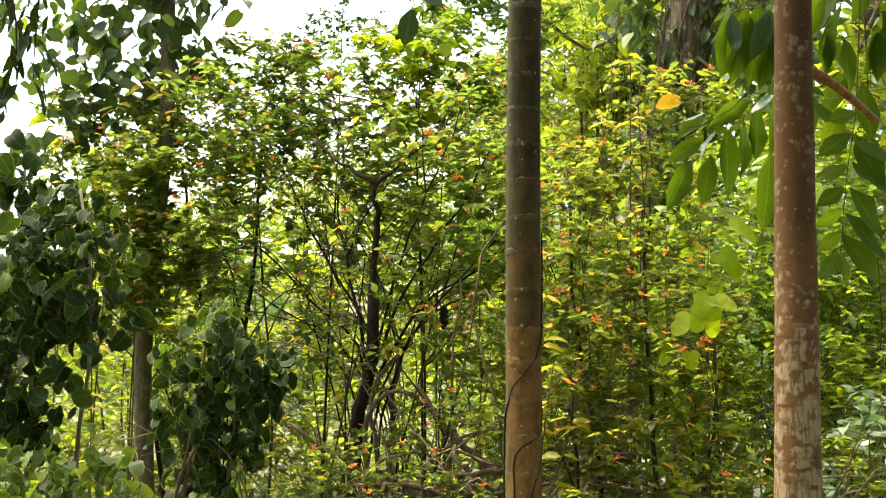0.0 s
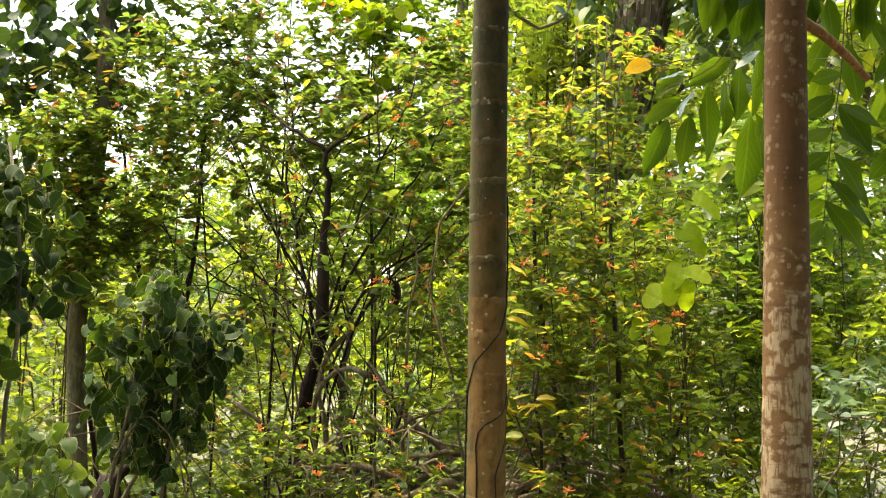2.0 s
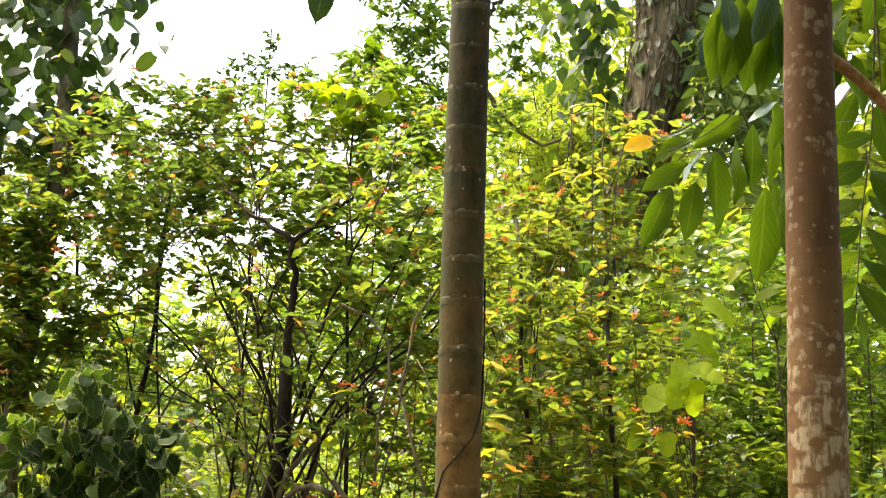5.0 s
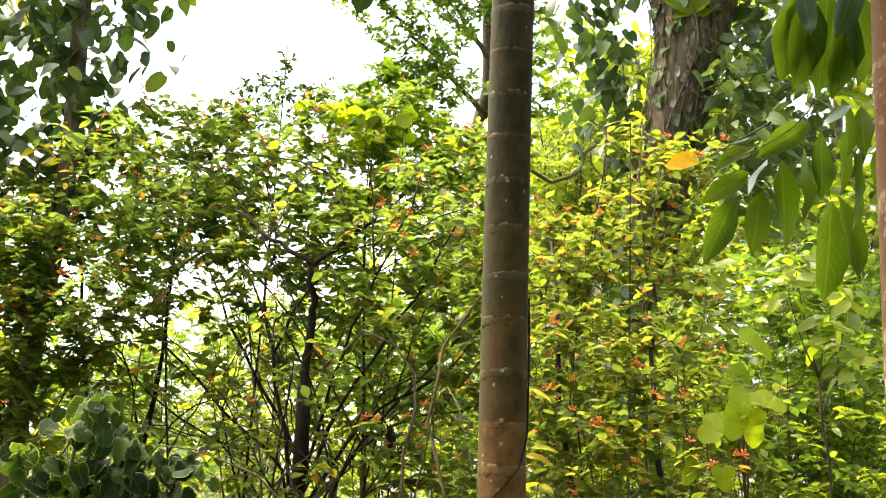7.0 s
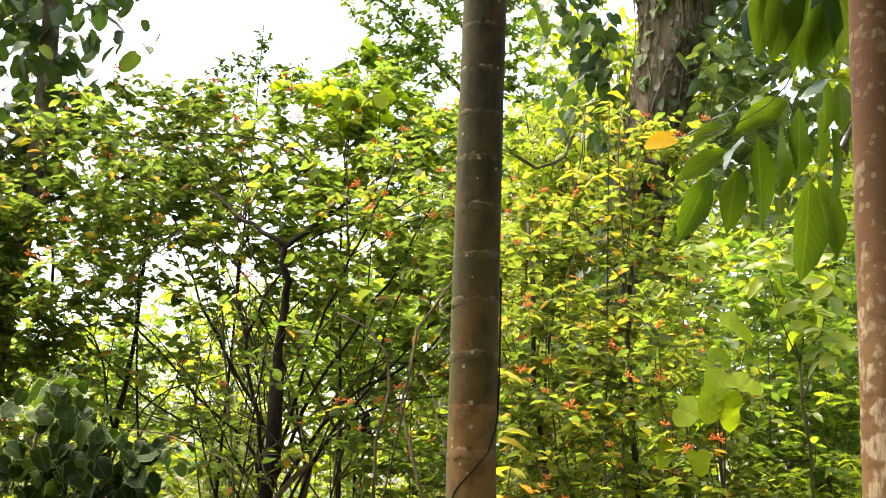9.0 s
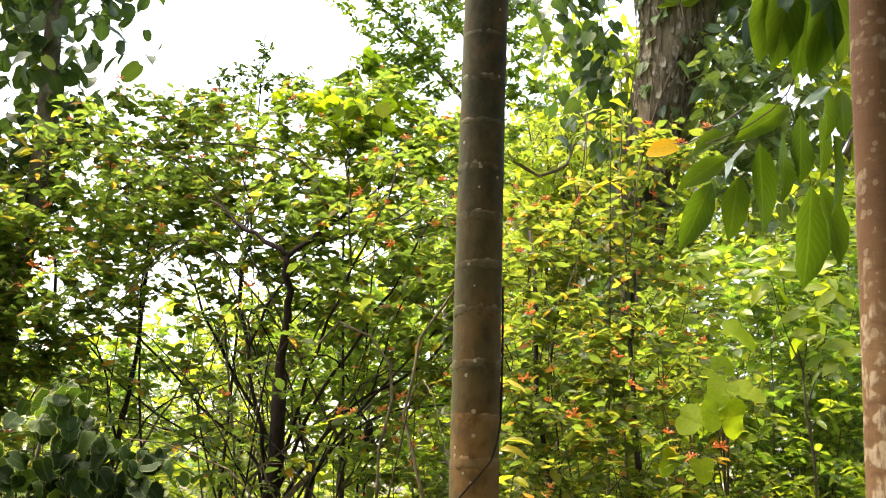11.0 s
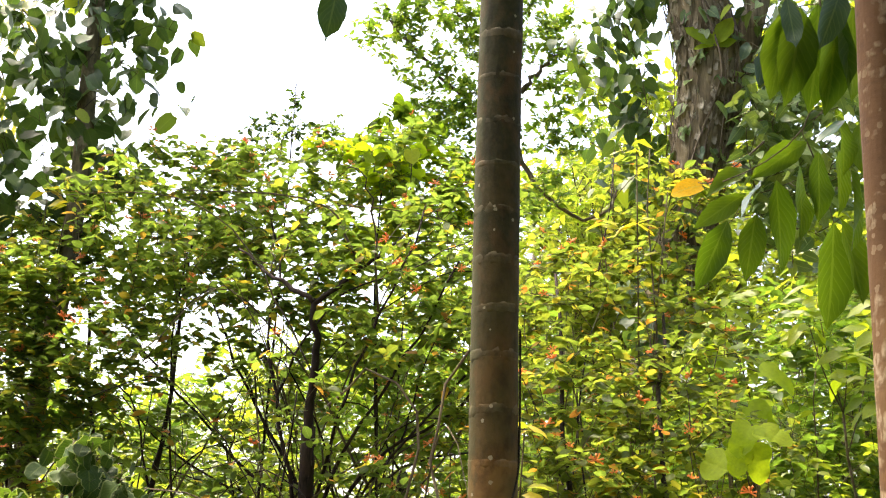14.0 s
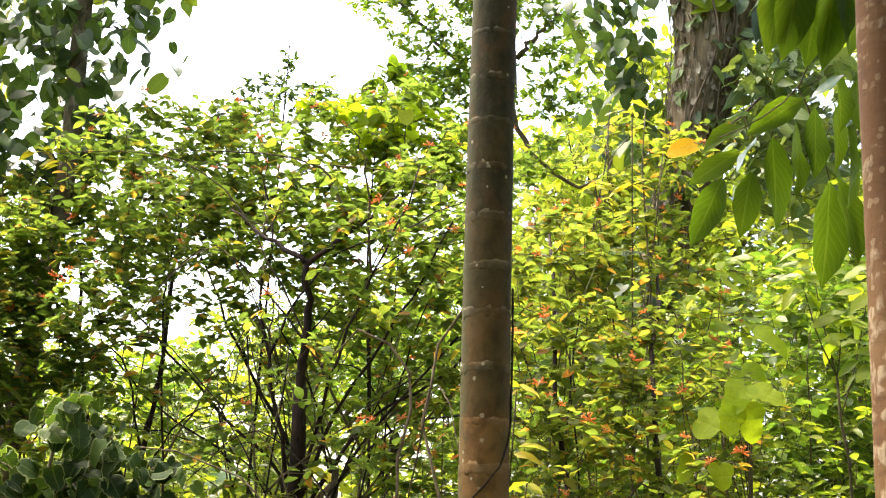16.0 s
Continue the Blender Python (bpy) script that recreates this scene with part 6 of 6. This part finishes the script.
sapling("broad_sapling", [(-0.4, 5.25, -0.05), (-0.42, 5.2, 1.8), (-0.45, 5.15, 2.9), (-0.42, 5.15, 3.35)], [(-0.42, 5.1, 3.22, 0.15), (-0.27, 5.15, 3.26, 0.15), (-0.55, 5.1, 3.1, 0.14), (-0.34, 5.1, 3.36, 0.07)], 22,
        "sapling with broad green oval leaves", ("broad_oval_leaf", 0.26, OVAL, BIG_LEAF, 0.2, 0.3), 0.11, 90)

sapling("bright_sapling", [(-0.35, 4.95, -0.05), (-0.36, 4.9, 1.6), (-0.4, 4.85, 2.6), (-0.38, 4.85, 3.1)], [(-0.62, 4.85, 3.02, 0.12), (-0.42, 4.8, 2.98, 0.14), (-0.2, 4.85, 3.0, 0.14), (-0.3, 4.9, 2.8, 0.16), (-0.05, 4.9, 2.9, 0.14), (-0.5, 4.9, 2.75, 0.14)], 20,
        "sapling with broad bright yellow-green leaves", ("bright_oval_leaf", 0.36, OVAL, LOBE_LEAF, 0.2, 0.3), 0.1, 120)
leaf_parts(thing("yellowing_shoot", (-0.25, 4.75, 0), "thin shoot ending in one round yellow leaf", "sapling"), ("round_yellow_leaf", 0.48, DISC, SUN_YELLOW, 0.1, 0.15), np.array([[-0.25, 4.72, 3.03]]), np.array([[0.15, -0.1, -1.0]]), np.array([[0.1, -1.0, 0.2]]), np.array([0.065]), 1, label="round yellow leaf")
part("stem", stem_mesh("stem", [(bend([(-0.25, 4.75, -0.05), (-0.28, 4.76, 1.8), (-0.25, 4.74, 2.8), (-0.25, 4.725, 3.03)], 14), np.linspace(0.006, 0.0018, 14))], 5, 0.05), STEM_BARK, bpy.data.objects["yellowing_shoot"])


# open bushes behind the thicket's stems
for x, y, h, r in ((-1.35, 5.9, 2.4, 0.4), (-2.1, 6.6, 2.7, 0.45), (-0.62, 6.8, 3.0, 0.4), (-2.6, 6.8, 2.9, 0.5), (-0.95, 5.7, 2.6, 0.4), (-2.3, 6.0, 2.7, 0.5), (-1.75, 5.7, 2.5, 0.45), (-2.6, 5.2, 2.2, 0.45)):
    bush("open_bush", x, y, h, r, "open-branched bush with sparse bright leaves", "open bushes", SUNNY, 0.09, 15, 8, 0, 2, 3, 0.3, size=0.3, stems=3)

# ---- leaves that hang in from above ----
def hanging_tree(x, y, height, twigs, label, spec, length, count):
    """A tree that stands beside the view; the ends of its branches droop into it."""
    base = thing("drooping_tree", (x, y, 0), label, "tree", "trees that lean over the thicket")
    p = bend([(x, y, -0.05), (x + 0.05, y + 0.05, height * 0.5), (x, y, height)], 14)
    part("trunk", stem_mesh("trunk", [(p, np.linspace(0.08, 0.03, 14))], 12, 0.04), GREY_BARK, base)
    for k, pts in enumerate(twigs):
        q = bend([p[9 + k % 4], *pts], 22)
        part("branch", stem_mesh("branch", [(q, np.linspace(0.02, 0.002, 22))], 6, 0.05), STEM_BARK, base)
        at = q[rng.integers(14, 22, count)] + rng.normal(size=(count, 3)) * 0.02
        leaf_parts(base, spec, *dangling(at, length, 0.35), 60)


hanging_tree(-3.0, 4.3, 4.2, [[(-2.5, 4.15, 3.6), (-2.15, 4.1, 3.1), (-2.12, 4.1, 2.75)], [(-2.5, 4.2, 3.8), (-2.1, 4.15, 3.4), (-2.05, 4.12, 2.75)], [(-2.6, 4.2, 3.3), (-2.3, 4.1, 2.9), (-2.2, 4.1, 2.6)]],
             "tree with long narrow drooping dark leaves", MANGO, 0.17, 22)

# ---- feather palm at the side ----
def feather_palm(x=-5.4, y=8.4, height=5.6):
    base = thing("feather_palm", (x, y, 0), "palm with long yellowing feather fronds", "palm")
    z = np.linspace(-0.05, height, 30)
    part("trunk", stem_mesh("trunk", [(np.stack([x + 0.1 * np.sin(z * 0.5), y + 0 * z, z], -1), np.linspace(0.14, 0.09, 30))], 12, 0.03), GREY_BARK, base)
    for n in range(9):
        a = -0.25 + n * 0.7
        out = np.array([math.cos(a), math.sin(a), 0])
        spine = bend([(x, y, height - 0.1), np.array([x, y, height + 0.55]) + out * 0.7, np.array([x, y, height + 0.2]) + out * 1.35, np.array([x, y, height - 0.5]) + out * 1.75], 22)
        fr = part("frond", stem_mesh("frond", [(spine, np.linspace(0.022, 0.003, 22))], 5), TWIG_BARK, base)
        side = np.cross(out, UP)
        P, D = [], []
        for s in np.repeat(spine[4:], 2, axis=0):
            for w in (-1, 1):
                P.append(s + rng.normal(size=3) * 0.02)
                D.append(unit(side * w + out * 0.6 - UP * rng.uniform(0.3, 0.8)))
        P, D = np.array(P), np.array(D)
        part("leaf_fringe", to_mesh("leaf_fringe", *blades(P, D, np.tile(UP, (len(P), 1)), np.full(len(P), 0.5), 0.03, DIAMOND, 0.3, 0.2)), FROND_LEAF, fr, kind="stuff")


feather_palm()


# ---- dead wood and small things ----
def dead_branch(pts, r0, r1, twigs=2):
    p = bend(pts, 20)
    p[1:-1] += rng.normal(size=(18, 3)) * 0.008
    base = thing("dead_branch", p[0], "pale dead branch fallen among the shrubs", "branch", "dead branches")
    part("limb", stem_mesh("limb", [(p, np.linspace(r0, r1, 20))], 8, 0.08), DEAD_WOOD, base)
    for _ in range(twigs):
        s = p[int(rng.integers(7, 17))]
        e = s + rng.normal(size=3) * [0.18, 0.1, 0.12]
        part("twig", stem_mesh("twig", [(bend([s, 0.5 * (s + e) + [0, 0, 0.03], e], 7), np.linspace(r1 * 0.8, 0.0015, 7))], 5, 0.06), DEAD_WOOD, base)


dead_branch([(-0.6, 4.2, 0.0), (-0.5, 4.2, 0.9), (-0.47, 4.2, 1.33), (-0.38, 4.15, 1.37), (-0.27, 4.1, 1.35)], 0.014, 0.011)
dead_branch([(0.35, 4.3, 0.0), (0.2, 4.25, 0.7), (0.08, 4.2, 1.0), (-0.02, 4.2, 1.1), (-0.18, 4.2, 1.22), (-0.3, 4.25, 1.4)], 0.03, 0.012, 4)
dead_branch([(-0.75, 3.95, 0.0), (-0.62, 4.0, 0.8), (-0.53, 4.0, 1.01), (-0.37, 4.0, 1.11), (-0.16, 4.0, 1.15), (0.0, 4.1, 1.21)], 0.012, 0.005, 3)
dead_branch([(-0.46, 4.6, 0.0), (-0.46, 4.6, 0.93), (-0.46, 4.6, 1.35), (-0.42, 4.55, 1.6)], 0.022, 0.014, 1)
dead_branch([(0.3, 3.9, 0.0), (0.1, 3.9, 1.2), (0.0, 3.9, 1.85), (0.03, 3.9, 1.98), (0.14, 3.8, 2.1)], 0.008, 0.004, 2)
dead_branch([(-0.1, 4.1, 0.0), (-0.12, 4.0, 1.5), (-0.12, 4.0, 1.92), (-0.21, 4.0, 2.0), (-0.42, 4.2, 1.92)], 0.008, 0.004, 2)
dead_branch([(0.5, 4.1, 0.0), (0.2, 4.15, 0.8), (0.0, 4.1, 0.95), (-0.25, 4.05, 0.9), (-0.4, 4.0, 1.0)], 0.024, 0.01, 4)
dead_branch([(-0.1, 3.75, 0.0), (0.15, 3.8, 0.8), (0.4, 3.85, 1.1), (0.6, 3.9, 1.15)], 0.012, 0.005, 3)
dead_branch([(-0.23, 3.83, -0.03), (-0.19, 3.79, 0.85), (-0.17, 3.75, 1.13), (-0.06, 3.79, 1.18), (0.06, 3.83, 1.24)], 0.007, 0.004, 3)
dead_branch([(-0.17, 3.93, -0.03), (-0.15, 3.89, 0.77), (-0.14, 3.85, 1.03), (0.0, 3.89, 1.07), (0.11, 3.93, 1.06)], 0.02, 0.013, 2)
dead_branch([(-0.06, 3.78, -0.03), (-0.06, 3.74, 0.88), (-0.06, 3.7, 1.17), (0.02, 3.74, 1.12), (0.12, 3.78, 1.1)], 0.01, 0.005, 3)
dead_branch([(0.06, 3.73, -0.03), (0.04, 3.69, 0.8), (0.03, 3.65, 1.06), (0.07, 3.69, 1.02), (0.12, 3.73, 0.99)], 0.013, 0.01, 1)
dead_branch([(0.22, 3.58, -0.03), (0.26, 3.54, 0.93), (0.28, 3.5, 1.24), (0.34, 3.54, 1.19), (0.39, 3.58, 1.15)], 0.005, 0.003, 2)
dead_branch([(0.24, 3.63, -0.03), (0.26, 3.59, 0.84), (0.27, 3.55, 1.12), (0.35, 3.59, 1.1), (0.44, 3.63, 1.12)], 0.005, 0.003, 2)
dead_branch([(0.29, 3.68, -0.03), (0.29, 3.64, 0.73), (0.29, 3.6, 0.97), (0.41, 3.64, 1.1)], 0.008, 0.004, 3)
dead_branch([(0.37, 3.58, -0.03), (0.35, 3.54, 0.75), (0.34, 3.5, 1.0), (0.43, 3.54, 1.01), (0.54, 3.58, 0.99)], 0.014, 0.01, 2)
dead_branch([(-0.45, 4.2, -0.03), (-0.41, 4.16, 0.7), (-0.39, 4.12, 0.93), (-0.53, 4.08, 1.05), (-0.67, 4.04, 1.14), (-0.8, 4.0, 1.24)], 0.012, 0.008, 2)
dead_branch([(-0.53, 3.78, -0.03), (-0.51, 3.74, 0.74), (-0.5, 3.7, 0.99), (-0.38, 3.74, 1.1)], 0.004, 0.003, 2)
dead_branch([(-0.48, 4.38, -0.03), (-0.48, 4.34, 0.83), (-0.48, 4.3, 1.1), (-0.49, 4.34, 1.43), (-0.38, 4.38, 1.55)], 0.02, 0.01, 1)


def stump(x, y):
    """A dark leaning stump from which one crooked bough still rises."""
    base = thing("tree_stump", (x, y, 0), "dark broken stump with one slanting bough", "stump")
    body = bend([(x, y, -0.06), (x + 0.01, y, 0.5), (x + 0.03, y - 0.01, 0.98)], 16)
    part("body", stem_mesh("body", [(body, np.interp(np.arange(16), [0, 3, 14, 15], [0.075, 0.055, 0.045, 0.03]))], 14, 0.1), STEM_BARK, base)
    bough = bend([(x + 0.01, y, 0.86), (x + 0.07, y - 0.01, 0.98), (x + 0.14, y, 1.04), (x + 0.2, y, 1.12), (x + 0.27, y, 1.15)], 14)
    part("bough", stem_mesh("bough", [(bough, np.linspace(0.026, 0.011, 14))], 9, 0.08), STEM_BARK, base)


stump(-1.2, 3.66)


# a heap of broken boughs at the palm's foot
for x0, x1, y0, z0, z1, r in ((-0.1, 0.75, 3.75, 0.9, 0.98, 0.028), (0.85, -0.25, 3.6, 0.95, 0.86, 0.02), (-0.35, 0.4, 3.85, 1.0, 0.82, 0.022), (0.2, 1.1, 3.5, 0.82, 0.96, 0.018), (0.6, 0.0, 3.9, 1.08, 0.92, 0.016),
                              (-0.6, 0.1, 3.7, 0.85, 0.92, 0.014), (0.45, 1.2, 3.8, 1.02, 0.88, 0.016), (0.0, 0.6, 3.45, 0.78, 0.84, 0.02), (1.0, 0.3, 3.95, 0.9, 1.1, 0.014)):
    dead_branch([(x0 - 0.35 * (x1 - x0), y0 + 0.15, 0.0), (x0 - 0.12 * (x1 - x0), y0 + 0.05, z0 * 0.7), (x0, y0, z0), (0.5 * (x0 + x1), y0 - 0.03, 0.5 * (z0 + z1) + 0.03), (x1, y0 - 0.08, z1)], r, r * 0.5, 4)

for k in range(24):
    x0 = rng.uniform(-0.9, 1.1)
    x1 = x0 + rng.choice([-1, 1]) * rng.uniform(0.45, 1.0)
    y0, top = rng.uniform(3.3, 4.4), rng.uniform(0.85, 1.55)
    dead_branch([(x0, y0, 0.0), (x0 + 0.25 * (x1 - x0), y0, top * rng.uniform(0.55, 0.75)), (x0 + 0.6 * (x1 - x0), y0 - 0.05, top), (x1, y0 - 0.1, top * rng.uniform(0.7, 1.05))], 0.0055, 0.002, 4)


def hanging_pod():
    base = thing("hanging_pod", (-0.27, 4.94, 1.72), "dark dried seed pod hanging from a shrub branch", "seed pod")
    V, T = tubes([(bend([(-0.27, 4.94, 1.775), (-0.268, 4.94, 1.72), (-0.27, 4.94, 1.655)], 9), 0.026 * np.sin(np.linspace(0.25, 2.95, 9)) ** 0.7)], 10, 0.06)
    part("body", to_mesh("body", V, T), STEM_BARK, base)
    part("stalk", stem_mesh("stalk", [(bend([(-0.27, 4.94, 1.77), (-0.272, 4.93, 1.79), (-0.25, 4.87, 1.81)], 6), 0.003)], 5), STEM_BARK, base)


hanging_pod()


def white_blossom():
    base = thing("white_blossom", (0.83, 4.97, 2.15), "single white blossom among the leaves", "flower")
    n = 6
    a = np.arange(n) * 2 * np.pi / n
    D = np.stack([np.cos(a), -0.5 + 0 * a, np.sin(a)], -1)
    leaf_parts(base, ("petal", 0.35, OVAL, WHITE_PETAL, 0.2, 0.2), np.tile([0.83, 4.96, 2.15], (n, 1)), D, np.tile([0, -1.0, 0.2], (n, 1)), np.full(n, 0.027), n, single="petal")
    part("stalk", stem_mesh("stalk", [(bend([(0.98, 4.8, 1.9), (0.9, 4.9, 2.05), (0.83, 4.965, 2.15)], 8), 0.002)], 4), TWIG_BARK, base)


white_blossom()

# ---- the wood round about; its near trees are unseen, added to block sky light ----
for x, y, h, r, lo, size in ((-4.4, -17.5, 6.5, 2.0, 1.4, 0.8), (3.6, -16.2, 6.0, 2.2, 1.6, 0.8), (6.0, 0.8, 7.5, 1.8, 1.6, 0.8), (4.6, 5.0, 8.0, 1.7, 1.6, 0.8), (8.5, -12.0, 6.0, 2.6, 1.0, 0.8), (-8.8, -12.5, 6.0, 2.6, 1.0, 0.8),
                             (-4.8, -6.8, 11.0, 3.0, 2.2, 1.1), (0.6, -8.2, 12.0, 3.2, 2.4, 1.1), (5.8, -6.2, 11.0, 3.0, 2.2, 1.1), (-8.6, -3.2, 9.0, 2.6, 1.6, 1.0), (8.6, -2.0, 10.0, 2.6, 1.6, 1.0),
                             (-2.6, -5.2, 13.0, 3.4, 5.0, 1.2), (3.2, -4.8, 13.0, 3.4, 5.0, 1.2), (-9.5, -8.0, 11.0, 3.2, 2.0, 1.2), (10.0, -7.0, 11.0, 3.2, 2.0, 1.2), (0.0, -12.5, 14.0, 4.0, 2.0, 1.3)):
    tree("screen_tree", x, y, h, r, lo, "tall green tree added out of view to hold back sky light", "surrounding trees", ("wood_leaf", 0.24, DIAMOND, FAR_LEAF, 0.2, 0.25), 0.4, 0.16 if h < 9 else 0.24, 26 if h < 9 else 40, 1.6, GREY_BARK, size)


def far_wood():
    """The wood's far edge all round, too far off to tell its trees apart."""
    n = 5200
    a = rng.uniform(0, 2 * np.pi, n)
    d = rng.uniform(30, 40, n)
    h = rng.uniform(0.05, 1.0, n) * (3.2 + 1.2 * np.sin(a * 7) + 0.8 * np.sin(a * 17 + 1)) * np.where(np.cos(a - np.pi / 2) < 0.5, 2.2, 1.0)
    P = np.stack([d * np.cos(a), 4 + d * np.sin(a), np.maximum(h, 0.1)], -1)
    D = unit(rng.normal(size=(n, 3)))
    me = to_mesh("far_wood", *blades(P, D, unit(rng.normal(size=(n, 3)) + UP), rng.uniform(0.7, 1.4, n), 0.35, PLAIN, 0.2, 0.3))
    me.materials.append(FAR_LEAF)
    tagged(new("far_wood", me), "distant green wood edge beyond the clearing", "woods", kind="stuff")


far_wood()


# ---- young yellow-green shoots ----
def young_shoot(foot, ends):
    base = thing("young_shoot", foot, "shoot tipped with yellow-green young leaves", "sapling", "young shoots")
    for x, y, z in ends:
        p = bend([foot, (foot[0], foot[1], z * 0.6), (x, y, z)], 12)
        part("stem", stem_mesh("stem", [(p, np.linspace(0.006, 0.002, 12))], 5, 0.05), TWIG_BARK, base)
        n = 15
        k = rng.integers(8, 12, n)
        a = np.where(rng.uniform(size=n) < 0.5, 0.0, np.pi) + rng.normal(size=n) * 0.45
        D = np.stack([np.cos(a), np.sin(a) * 0.6 - 0.25, rng.normal(-0.1, 0.15, n)], -1)
        N = unit(UP + rng.normal(size=(n, 3)) * 0.25 - np.array([0, 0.3, 0]))
        leaf_parts(base, ("young_leaf", 0.2, OVAL, YOUNG_LEAF, 0.25, 0.3), p[k] + rng.normal(size=(n, 3)) * 0.01, D, N, rng.uniform(0.05, 0.085, n), n)



young_shoot((-1.3, 3.15, -0.05), [(-1.22, 3.06, 1.97), (-1.3, 3.1, 1.9)])
young_shoot((-1.72, 4.6, -0.05), [(-1.72, 4.62, 2.84), (-1.62, 4.6, 2.78), (-1.85, 4.6, 2.72)])
young_shoot((-2.05, 4.45, -0.05), [(-2.05, 4.45, 2.55), (-1.95, 4.4, 2.3)])
young_shoot((0.62, 4.05, -0.05), [(0.62, 4.0, 2.76), (0.72, 4.0, 2.62), (0.5, 4.0, 2.5)])
young_shoot((0.25, 3.45, -0.05), [(0.3, 3.3, 1.75), (0.4, 3.25, 1.3), (0.33, 3.3, 1.5)])
